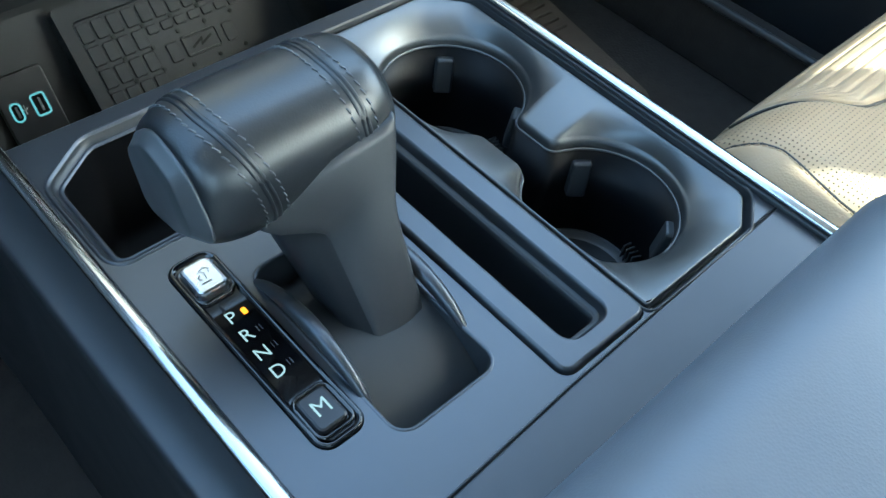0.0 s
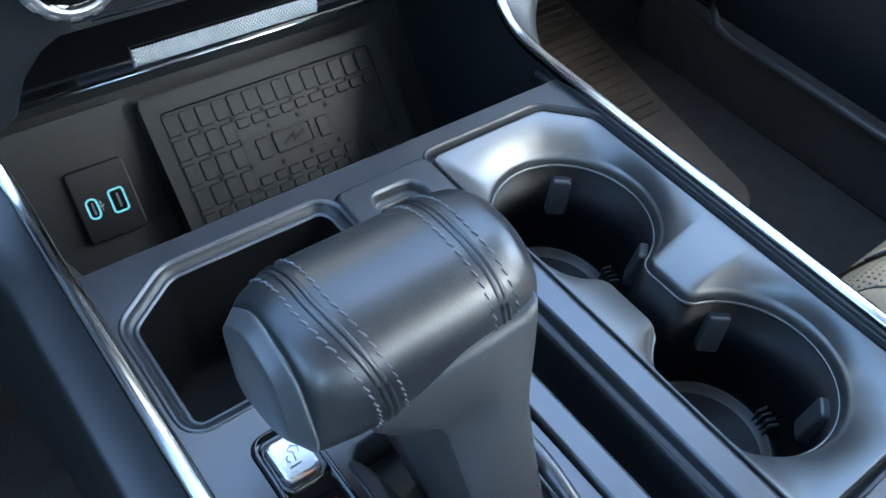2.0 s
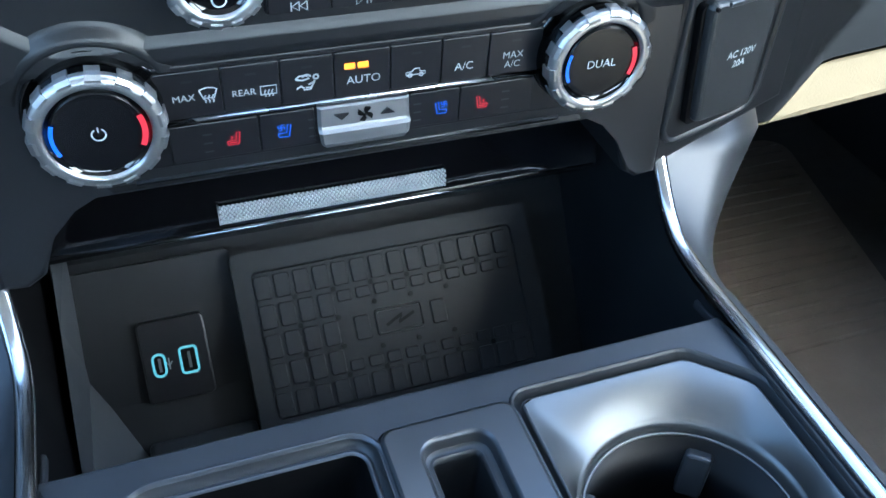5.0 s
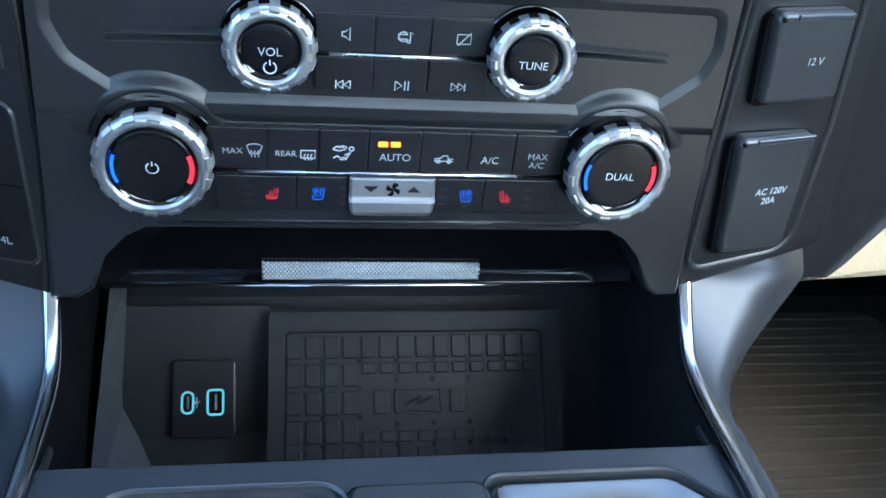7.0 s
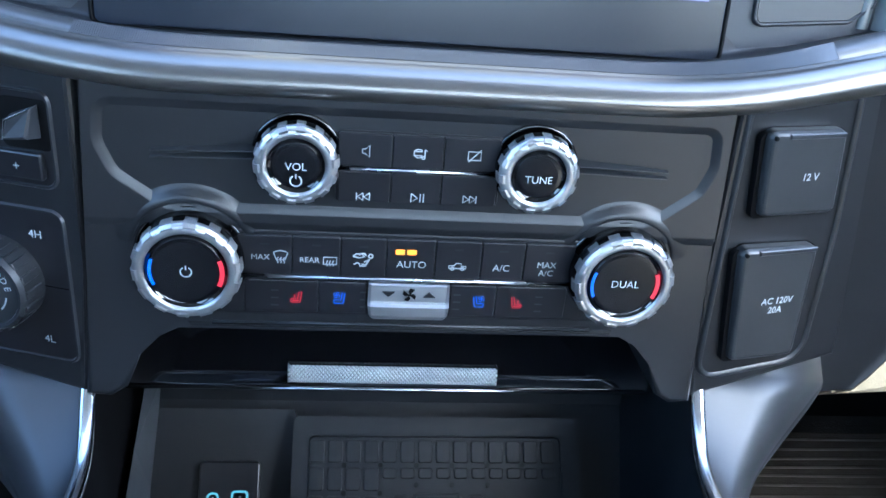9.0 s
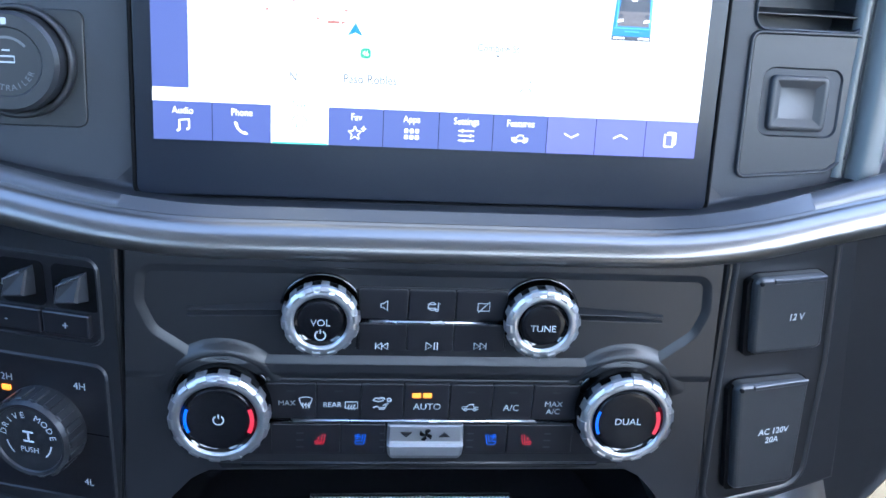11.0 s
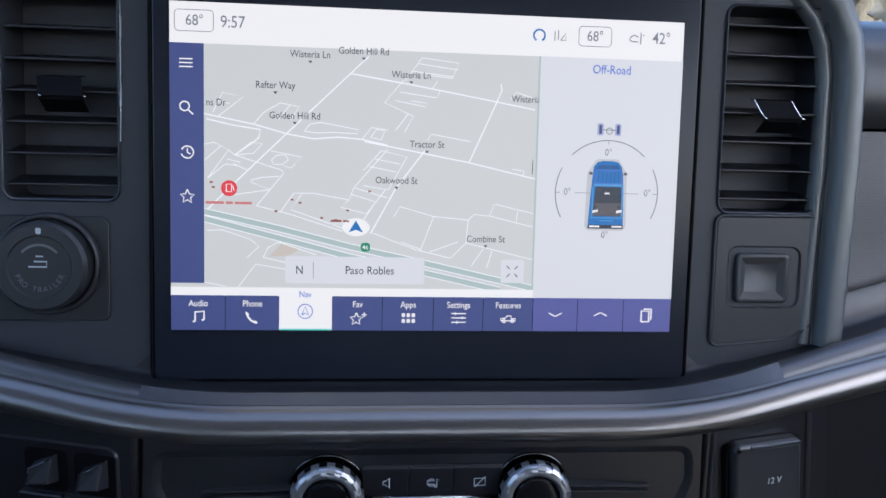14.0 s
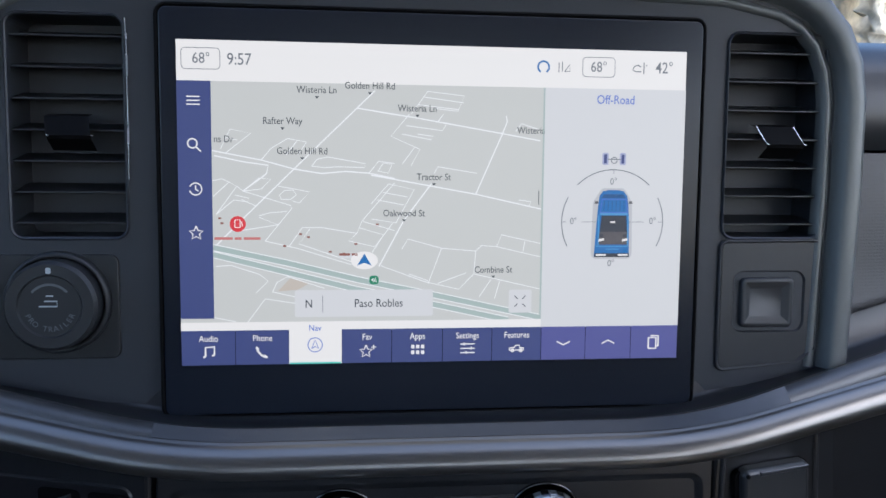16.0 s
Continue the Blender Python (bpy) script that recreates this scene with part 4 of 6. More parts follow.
for x0, x1, ix, matr, flip in ((-0.0735, -0.0405, -0.0500, RED, 1), (-0.0405, -0.0190, -0.0307, BLUE, 1), (0.0190, 0.0405, 0.0322, BLUE, -1), (0.0405, 0.0735, 0.0500, RED, -1)):
    b = button(x0, 0.0785, x1, 0.0945)
    icon([[(x * flip, y) for x, y in line] for line in SEAT], ix, 0.0860, 0.0029, b, matr, 0.00036)
    if matr is BLUE:
        icon([[(0.46 * x - 0.55 * flip, 0.46 * y + 0.66) for x, y in blade[:4]] for blade in BLADES], ix, 0.0860, 0.0029, b, matr, 0.00034)
    else:
        icon([[(-0.45 * flip, 0.05), (-0.30 * flip, 0.30), (-0.45 * flip, 0.55)], [(-0.7 * flip, -0.5), (0.3 * flip, -0.5)]], ix, 0.0860, 0.0029, b, matr, 0.00045)
    lx = ix + (-0.0115 if (matr is RED) == (flip > 0) else 0.0090)
    for k in range(3):
        part("level_mark", strokes([[(lx, 0.0820 + 0.0038 * k), (lx + 0.0034, 0.0820 + 0.0038 * k)]], 0.0008, z1=0.0008), STALK, b)
rocker = part("fan_rocker", loft([[(s * w + 0.0002, y, z) for s, z in ((-1, z0 - 0.0012), (-0.93, z0), (0.93, z0), (1, z0 - 0.0012))] for y, z0, w in ((0.0948, -0.001, 0.0184), (0.0948, 0.0014, 0.0184), (0.0942, 0.0022, 0.0184), (0.0866, 0.0030, 0.0186), (0.0856, 0.0036, 0.0186), (0.0846, 0.0050, 0.0186), (0.0800, 0.0052, 0.0180), (0.0780, 0.0044, 0.0168), (0.0766, 0.0015, 0.0158), (0.0766, -0.001, 0.0158))], close=False), ROCKER, fascia, "satin silver fan switch")
for blade in BLADES:
    part("fan_blade", slab([(0.0003 + 0.0030 * x, 0.0902 + 0.0030 * y) for x, y in reversed(blade)], 0.0022, 0.0036), DEEP, rocker)
part("arrow", slab([(-0.0120, 0.0916), (-0.0092, 0.0892), (-0.0064, 0.0916)], 0.0022, 0.0036), BUTTON, rocker)
part("arrow", slab([(0.0122, 0.0893), (0.0066, 0.0893), (0.0094, 0.0917)], 0.0022, 0.0036), BUTTON, rocker)

# fins beside the audio knobs
for s in (-1, 1):
    for z0, tip in ((0.1555, 0.1100), (0.1525, 0.1100)):
        bm = loft([[(s * 0.066, z0 + 0.0022, -0.002), (s * 0.066, z0, 0.0030), (s * 0.066, z0 - 0.0008, -0.002)], [(s * tip, z0 - 0.0015, -0.002), (s * tip, z0 - 0.0020, 0.0004), (s * tip, z0 - 0.0024, -0.002)]])
        fin = part("fin", bm, SOFT, fascia)
        # paler rod paints the highlight on the black fin's crest
        part("fin_highlight", tube([(s * 0.067, z0, 0.0030), (s * tip, z0 - 0.0020, 0.0005)], 0.00030, 6), COVER, fin, "thin painted highlight on the fin's crest")
    # swelling hoods over the large knobs, running out into the border
    hood = []
    for r, h in ((0.0345, 0.0), (0.0330, 0.10), (0.0313, 0.40), (0.0296, 0.78), (0.0282, 0.97), (0.0271, 1.0), (0.0262, 0.90), (0.0255, 0.2), (0.0252, -0.4)):
        hood.append([(s * 0.0957 + r * math.cos(a), 0.1045 + r * math.sin(a), -0.0016 + 0.0034 * h * max(0.0, math.sin((a - radians(12)) * 180 / 156)) ** 0.7) for a in [radians(12 + 156 * k / 36) for k in range(37)]])
    part("knob_hood", loft(hood, close=False), FASCIA, fascia, "swelling hood over the knob", smooth=True)

def knob(x, y, R, depth, name, label):
    k = thing(name, label, "knob", fascia.matrix_world @ pose(x, y, -0.0015), "knobs on the control panel")
    part("collar", lathe([(R + 0.0026, 0.0), (R + 0.0022, 0.0012), (R + 0.0010, 0.0014), (R + 0.0006, 0.0)], 64), GLOSS, k, smooth=True)
    part("body", lathe([(R + 0.0008, 0.0), (R + 0.0004, depth - 0.0040), (R - 0.0006, depth - 0.0030)], 64), KNOBSIDE, k, "smoked chrome side", smooth=True)
    part("ring", lathe([(R - 0.0004, depth - 0.0066), (R + 0.0002, depth - 0.0058), (R + 0.0003, depth - 0.0026), (R - 0.0002, depth - 0.0012), (R - 0.0014, depth - 0.0003), (R - 0.0032, depth), (R - 0.0042, depth - 0.0002), (R - 0.0049, depth - 0.0012), (R - 0.0051, depth - 0.0040)], 72), KNOBRING, k, "bright satin silver ring", smooth=True)
    n = 14
    for j in range(n):
        a = 2 * math.pi * (j + 0.25) / n
        w = math.pi * R / n * 0.52
        tooth = loft([[(-w, -0.0030, z0), (w, -0.0030, z0), (w * 0.96, y0, z1), (-w * 0.96, y0, z1)] for y0, z0, z1 in ((0.0010, -0.0060, -0.0060), (0.0010, -0.0024, -0.0024), (0.0004, -0.0008, -0.0006), (-0.0012, 0.0001, 0.0004))], cap_first=True, cap_last=True)
        part("tooth", tooth, KNOBRING, k, m=pose(R * math.cos(a), R * math.sin(a), depth - 0.0004, 0, 0, math.degrees(a) - 90))
    part("inner_bevel", lathe([(R - 0.0049, depth - 0.0009), (R - 0.0052, depth - 0.0011), (R - 0.0064, depth - 0.0022), (R - 0.0067, depth - 0.0022)], 64, False), GLOSS, k, "gloss black bevel", smooth=True)
    face = part("face", lathe([(R - 0.0064, depth - 0.0040), (R - 0.0064, depth - 0.0018), (R - 0.0070, depth - 0.0012), (R - 0.0085, depth - 0.0010), (0.0008, depth - 0.0010)], 56), FACE, k, "gloss black face")
    return k, face, depth - 0.0006


for x, txt in ((-0.0957, ""), (0.0957, "DUAL")):
    k, f, d = knob(x, 0.1040, 0.0222, 0.0150, "temperature_knob", "chrome-ringed black temperature knob with red and blue arcs")
    part("cold_arc", strokes([arc(0, 0, 0.0150, 158, 206)], 0.0014, z1=d + 0.0001), BLUE, f, "blue lit arc")
    part("hot_arc", strokes([arc(0, 0, 0.0150, 22, -26)], 0.0020, z1=d + 0.0001), RED, f, "red lit arc")
    if txt:
        words(txt, 0.0050, PRINT, f, 0, 0, d + 0.0001)
    else:
        icon(POWER, 0, 0, 0.0023, f, PRINT, 0.0006, d + 0.0001)
for x, txt in ((-0.0503, "VOL"), (0.0503, "TUNE")):
    k, f, d = knob(x, 0.1530, 0.0166, 0.0130, "audio_knob", "chrome-ringed black audio knob")
    words(txt, 0.0046, PRINT, f, 0, -0.0004 if txt == "VOL" else -0.0016, d + 0.0001)
    if txt == "VOL":
        icon(POWER, 0, -0.0064, 0.0023, f, PRINT, 0.0006, d + 0.0001)

# ---- side pods of the control panel, turned outwards ----
pod_r = thing("side_control_panel", "angled black dashboard panel with two outlet covers", "control panel", pose(0.15, 0.3610, 0, 90, 0, 14))
part("panel", slab([(-0.0118, 0.189), (-0.0085, 0.100), (-0.003, 0.0290), (0.088, 0.0430), (0.0815, 0.078), (0.0635, 0.186), (0.061, 0.200)], -0.03, 0.0, 0.003, 3), FASCIA, pod_r)
part("inset_line", loft([at_z(rpoly([(-0.0020, 0.0405), (0.0640, 0.0440), (0.0610, 0.120), (0.0520, 0.193), (-0.0085, 0.187)], [0.012, 0.014, 0.008, 0.006, 0.006], d), z) for d, z in [(-0.0008, 0.0), (0.0, 0.0016), (0.0012, 0.0018), (0.0026, 0.0004)]]), SOFT, pod_r, smooth=True)


def cover(poly, text_lines, tx, ty, name, label):
    c = thing(name, label, "outlet cover", pod_r.matrix_world.copy(), "outlet covers")
    part("base", slab(rpoly([(x - 0.002, y - 0.002) if x < sum(p[0] for p in poly) / 4 else (x + 0.001, y) for x, y in poly], 0.003), -0.001, 0.0035), DEEP, c)
    part("flap", loft([at_z(rpoly(poly, 0.0040, d), z) for d, z in ((0.0, 0.0012), (0.0, 0.0048), (0.0003, 0.0060), (0.0010, 0.0071), (0.0020, 0.0078), (0.0032, 0.0080))], cap_first=True, cap_last=True), COVER, c, "satin grey flap with rounded edges")
    top = max(p[1] for p in poly)
    part("hinge", box(poly[3][0] + 0.010, top - 0.0036, 0.0070, poly[2][0] - 0.0015, top - 0.0012, 0.0086, 0.0004, 1), PLATE, c, "paler hinge strip")
    part("hinge_pin", lathe([(0.0011, 0.0), (0.0011, 0.0026), (0.0007, 0.0030), (0.0, 0.0030)], 12), DEEP, c, m=pose(poly[3][0] + 0.0030, top - 0.0030, 0.0056))
    for k, s in enumerate(text_lines):
        words(s, 0.0049, PRINT, c, tx, ty - 0.0052 * k, 0.0083, bold=0.02)
    return c


cover([(0.0060, 0.1332), (0.0488, 0.1328), (0.0430, 0.1742), (0.0004, 0.1745)], ["12 V"], 0.0275, 0.1525, "socket_cover", "grey hinged cover of the 12 V socket")
cover([(0.0112, 0.0540), (0.0500, 0.0530), (0.0462, 0.1158), (0.0014, 0.1172)], ["AC 120V", "20A"], 0.0290, 0.0880, "outlet_cover", "grey hinged cover of the AC outlet")

pod_l = thing("drive_switch_panel", "angled black dashboard panel with drive mode switches", "control panel", pose(-0.15, 0.3590, -0.0055, 90, 0, -16))
part("panel", slab([(0.003, 0.0345), (0.0085, 0.1055), (0.0118, 0.194), (-0.085, 0.203), (-0.085, 0.046)], -0.03, 0.0, 0.003, 3), FASCIA, pod_l)
for y0, y1 in ((0.1385, 0.1790), (0.052, 0.1265)):
    part("field_rim", loft([at_z(rpoly(rect(-0.070, y0, 0.0010, y1), 0.005, d), z) for d, z in [(-0.0015, 0.0), (-0.0008, 0.0012), (0.0, 0.0012), (0.001, -0.001)]]), SOFT, pod_l)
    part("field", slab(rpoly(rect(-0.070, y0, 0.0010, y1), 0.005), -0.002, 0.0003), BUTTON, pod_l)
for x in (-0.0175, -0.0435):
    well = part("toggle_well", slab(rpoly(rect(x - 0.003, 0.1545, x + 0.019, 0.1760), 0.003), 0.0004, 0.0008), DEEP, pod_l)
    tg = part("toggle", loft([[(x + 0.001, 0.1590, 0.0), (x + 0.0145, 0.1598, 0.0), (x + 0.0145, 0.1742, 0.0), (x + 0.002, 0.1690, 0.0)], [(x + 0.0014, 0.1596, 0.0070), (x + 0.0125, 0.1610, 0.0070), (x + 0.0140, 0.1735, 0.0042), (x + 0.0034, 0.1682, 0.0062)], [(x + 0.0022, 0.1606, 0.0080), (x + 0.0116, 0.1622, 0.0080), (x + 0.0132, 0.1726, 0.0052), (x + 0.0042, 0.1676, 0.0072)]], cap_last=True), SWITCH, pod_l, "dark toggle switch")
    part("bright_edge", tube([(x + 0.0016, 0.1598, 0.0074), (x + 0.0030, 0.1680, 0.0070), (x + 0.0134, 0.1733, 0.0050)], 0.0004, 6), SATIN, tg, "thin chrome edge")
for x0, x1, s, sx in ((-0.0262, -0.0030, "+", -0.0144), (-0.0500, -0.0268, "-", -0.0440)):
    b = part("switch_key", pillow(rect(x0, 0.1415, x1, 0.1535), 0, 0.003, 0.0015, 0.0010), BUTTON, pod_l)
    words(s, 0.006, PRINT, b, sx, 0.1471, 0.0034)
for s, x, y in (("2H", -0.0500, 0.1143), ("4H", -0.0122, 0.1150), ("4L", -0.0120, 0.0620)):
    words(s, 0.0052, PRINT, pod_l, x, y, 0.0007)
part("drive_lamp", slab(rpoly(rect(-0.0532, 0.1072, -0.0486, 0.1098), 0.0004), 0.0003, 0.0010), AMBER, pod_l, "lit amber lamp")
part("field_line", strokes([[(-0.012, 0.0900), (0.0008, 0.0900)]], 0.0006, z1=0.0005), DEEP, pod_l)
mode = thing("drive_mode_knob", "round black drive mode knob", "knob", pod_l.matrix_world @ pose(-0.0320, 0.0910, 0) @ Matrix.Scale(0.90, 4))
part("body", lathe([(0.0235, 0.0), (0.0225, 0.014), (0.0210, 0.0165), (0.0195, 0.0160), (0.0190, 0.0150), (0.0, 0.0150)], 48), SOFT, mode, smooth=False)
for j in range(18):
    a = 2 * math.pi * j / 18
    part("grip_rib", box(-0.0022, -0.0006, -0.006, 0.0022, 0.0007, 0.006, 0.0005, 1), SOFT, mode, m=pose(0.0230 * math.cos(a), 0.0230 * math.sin(a), 0.0085, 0, 0, math.degrees(a) - 90))


def ring_words(body, r, a0, a1, size, mat, parent, z, inside=False):
    for k, ch in enumerate(body):
        if ch == " ":
            continue
        a = a0 + (a1 - a0) * k / (len(body) - 1)
        words(ch, size, mat, parent, r * math.cos(radians(a)), r * math.sin(radians(a)), z, turn=(a + 90) if inside else (a - 90))


ring_words("DRIVE MODE", 0.0142, 168, 12, 0.0050, PRINT, mode, 0.0154)
words("PUSH", 0.0044, PRINT, mode, 0, -0.0062, 0.0154)
part("axle_icon", strokes([[(-0.003, 0.0045), (0.003, 0.0045)], [(0, 0.0045), (0, -0.001)], [(-0.003, -0.001), (0.003, -0.001)]], 0.0012, z1=0.0154), PRINT, mode)
part("arc_mark", strokes([arc(0, 0, 0.0128, 190, 225), arc(0, 0, 0.0128, -10, -45)], 0.0008, z1=0.0154), PRINT, mode)

# ---- padded silver band across the dashboard ----
band = thing("dash_trim_band", "curved satin silver trim band across the dashboard", "trim")


def bend(a):
    """How far the band has turned away at a distance a from the middle."""
    return 0.0 if a < 0.09 else ((a - 0.09) ** 2 / 0.16 if a < 0.17 else 0.04 + (a - 0.17))


def curve(pts, n):
    """A smooth line through 2D points, n steps between two of them."""
    out = []
    P = [Vector(p) for p in pts]
    for i in range(len(P) - 1):
        a, b, c, d = P[max(i - 1, 0)], P[i], P[i + 1], P[min(i + 2, len(P) - 1)]
        for k in range(n):
            t = k / n
            out.append(0.5 * (2 * b + (c - a) * t + (2 * a - 5 * b + 4 * c - d) * t * t + (3 * b - a - 3 * c + d) * t ** 3))
    return out + [P[-1]]


NOSE = curve([(0.3603, 0.1934), (0.3575, 0.1926), (0.3535, 0.1900), (0.3508, 0.1864), (0.3502, 0.1828), (0.3520, 0.1796), (0.3560, 0.1778), (0.3640, 0.1772)], 4)


def band_ring(x):
    g = bend(abs(x))
    rise = 0.21 if x > 0 else 0.18
    ring = [(x, 0.3760 + 0.21 * g, 0.1955 + rise * g), (x, 0.3724 + 0.21 * g, 0.1966 + rise * g), (x, 0.3716 + 0.21 * g, 0.1973 + rise * g), (x, 0.3706 + 0.21 * g, 0.1974 + rise * g), (x, 0.3620 + 0.21 * g, 0.1942 + 0.16 * g), (x, 0.3610 + 0.21 * g, 0.1939 + 0.16 * g)]
    for p in NOSE:
        k = 0.16 - 0.02 * max(0.0, (0.1934 - p.y) / 0.016)
        ring.append((x, p.x + 0.21 * g, p.y + k * g))
    return ring


xs = [-0.42 + 0.84 * k / 168 for k in range(169)]
part("band", loft([band_ring(x) for x in xs], close=False), TRIM, band, smooth=True)
strip = []
for k in range(161):
    x = -0.140 + 0.325 * k / 160
    p = band_ring(x)
    strip.append([(x, p[3][1] - 0.0006, p[3][2] - 0.0001), (x, p[4][1] + 0.0002, p[4][2] + 0.00022)])
part("rib_ground", loft(strip, close=False), BANDTOP, band, "dark ground between the fine ribs")
ribs = bmesh.new()
for k in range(353):
    x = -0.140 + 0.00092 * k
    p = band_ring(x)
    a, b = Vector(p[3]), Vector(p[4])
    c = (a + b) / 2
    tilt = math.degrees(math.atan2(a.z - b.z, a.y - b.y))
    wide = 0.00046 + 0.00046 * smooth_step(0.105, 0.140, -x) + 0.00046 * smooth_step(0.16, 0.185, x)
    bmesh.ops.create_cube(ribs, size=1, matrix=pose(c.x, c.y, c.z, tilt) @ Matrix.Diagonal((wide, (a - b).length * 0.98, 0.0006, 1)))
tagged(part("ribbed_edge", ribs, BANDTOP, band, "fine ribbed satin edge"), kind="stuff")
for x0, x1 in ((-0.42, -0.1398), (0.1845, 0.42)):
    flat_top = []
    for x in [x0] + [q for q in xs if x0 < q < x1] + [x1]:
        p = band_ring(x)
        a, b = Vector(p[3]), Vector(p[4])
        up = Vector((0, b.z - a.z, a.y - b.y)).normalized()
        flat_top.append([tuple(a - up * 0.0004), tuple(a.lerp(b, 0.03) + up * 0.0004), tuple(a.lerp(b, 0.97) + up * 0.0004), tuple(b - up * 0.0004)])
    part("smooth_edge", loft(flat_top, close=False), BANDTOP, band, "smooth satin edge", smooth=True)
# rod added below the band to draw the glints under it
part("lip_highlight", tube([(x, 0.3552 + 0.21 * bend(abs(x)), 0.1764 + 0.14 * bend(abs(x))) for x in [-0.13 + 0.26 * k / 40 for k in range(41)]], 0.0006, 8), TRIM, band, "painted highlight along the lower edge", smooth=True)
# dark shelf between the band and the screen
shelf = []
for x in xs:
    p = band_ring(x)[0]
    q = max(0.3975, p[1] + 0.022)
    shelf.append([(x, p[1] - 0.0005, p[2] - 0.0010), (x, p[1] + 0.006, p[2] - 0.0030), (x, q - 0.002, max(0.1915, p[2] - 0.004)), (x, q + 0.002, max(0.1925, p[2] - 0.002)), (x, q + 0.006, p[2] + 0.014)])
part("shelf", loft(shelf, close=False), PLASTIC, band, "dark smooth shelf", smooth=True)

# ---- infotainment screen ----
S0 = pose(-0.1305, 0.40, 0.2197, 82.8)
screen = thing("infotainment_screen", "large lit touchscreen showing a navigation map", "screen", S0)
part("glass", pillow(rect(-0.0085, -0.0262, 0.2700, 0.1790), -0.012, -0.0006, 0.004, 0.0006), SCREENGLASS, screen, "gloss black bezel glass")
LIT = 0.255


def lit(name, c):
    """A colour of the lit display, on its warm white."""
    return glow(name, (c[0] * 1.09, c[1], c[2] * 0.90), LIT)


MAPC = lit("map_land", (0.655, 0.655, 0.605))
WHITE = lit("screen_white", (0.95, 0.915, 0.86))
PANEL = lit("screen_panel", (0.75, 0.745, 0.73))
NAVY = lit("screen_indigo", (0.050, 0.066, 0.215))
VIOLET = lit("screen_violet", (0.095, 0.098, 0.32))
ROAD = lit("screen_road", (0.98, 0.98, 0.96))
INK = lit("screen_ink", (0.06, 0.065, 0.08))
GREYINK = lit("screen_grey_ink", (0.20, 0.21, 0.23))
SBLUE = lit("screen_blue", (0.015, 0.16, 0.46))
SBLUE2 = lit("screen_link_blue", (0.10, 0.18, 0.62))
SRED = lit("screen_red", (0.75, 0.04, 0.05))
SGREEN = lit("screen_green", (0.02, 0.25, 0.12))
HIGHWAY = lit("screen_highway", (0.45, 0.54, 0.49))
TEAL = lit("screen_teal", (0.12, 0.62, 0.52))
BROWN = lit("screen_brown", (0.30, 0.10, 0.07))
TRUCKBED = lit("screen_dark", (0.03, 0.035, 0.05))


def flat(pts, z, mat, name="area", parent=None, label="", r=0.0):
    pts = [(x / 1000, y / 1000) for x, y in pts]
    if r:
        pts = rpoly(pts, r)
    bm = bmesh.new()
    bm.faces.new([bm.verts.new((x, y, z)) for x, y in pts])
    return part(name, bm, mat, parent or screen, label)


def ln(lines, w, z, mat, name="icon", parent=None):
    return part(name, strokes([[(x / 1000, y / 1000) for x, y in l] for l in lines], w / 1000, z1=z), mat, parent or screen)


def say(body, size, mat, x, y, z=0.0012, parent=None, align="CENTER", squeeze=0.86):
    return words(body, size / 1000, mat, parent or screen, x / 1000, y / 1000, z, align, squeeze=squeeze, bold=0.005)


header = flat(rect(0, 143, 261, 163), 0.0, WHITE, "header_bar", label="white status bar")
sidebar = flat(rect(0, 24.0, 16.5, 143), 0.0004, NAVY, "side_bar", label="indigo side bar")
land = flat(rect(0, 17.5, 186, 143), 0.0, MAPC, "map", label="pale green-grey street map")
panel_r = flat(rect(185.5, 17.5, 261, 143), 0.0006, PANEL, "off_road_panel", label="grey off-road status panel")
flat(rect(0, 17.5, 261, 22.0), 0.0005, WHITE, "bar_shadow")
for k, (x0, x1) in enumerate(((0, 26.9), (26.9, 53.9), (80.7, 106.5), (106.5, 133.1), (133.1, 159.3), (159.3, 185.8))):
    flat(rect(x0 + 0.15, 0, x1 - 0.15, 17.8), 0.0007, NAVY, "menu_key", label="indigo menu key")
for x0, x1 in ((185.8, 209.9), (209.9, 234.9), (234.9, 261)):
    flat(rect(x0 + 0.15, 0, x1 - 0.15, 17.8), 0.0007, VIOLET, "menu_key", label="violet menu key")
flat(rect(53.9, 0, 80.7, 22), 0.0008, WHITE, "menu_key", label="white selected menu key")
flat(rect(54.2, 0, 80.4, 0.8), 0.0010, TEAL, "underline")
# header
ln([[(p[0] * 1000, p[1] * 1000) for p in rpoly(rect(0.0025, 0.1487, 0.0212, 0.1590), 0.002) + [rpoly(rect(0.0025, 0.1487, 0.0212, 0.1590), 0.002)[0]]]], 0.35, 0.0004, GREYINK, parent=header)
ln([[(p[0] * 1000, p[1] * 1000) for p in rpoly(rect(0.2050, 0.1490, 0.2222, 0.1590), 0.002) + [rpoly(rect(0.2050, 0.1490, 0.2222, 0.1590), 0.002)[0]]]], 0.35, 0.0004, GREYINK, parent=header)
say("68°", 7.4, GREYINK, 12.1, 153.8, 0.0004, header)
say("9:57", 8.2, GREYINK, 30.5, 153.6, 0.0004, header)
say("68°", 7.4, GREYINK, 213.6, 153.9, 0.0004, header)
say("42°", 8.2, GREYINK, 248.9, 154.1, 0.0004, header)
ln([[(184.3 + 2.9 * math.cos(a), 153.5 + 2.9 * math.sin(a)) for a in [radians(300 * k / 24 - 60) for k in range(25)]]], 0.9, 0.0004, SBLUE, parent=header)
ln([[(192.4, 151), (192.4, 156)], [(194.2, 151.5), (194.2, 156.5)], [(195.4, 151.5), (198.2, 151.5), (198.2, 155), (195.4, 151.5)]], 0.5, 0.0004, GREYINK, parent=header)
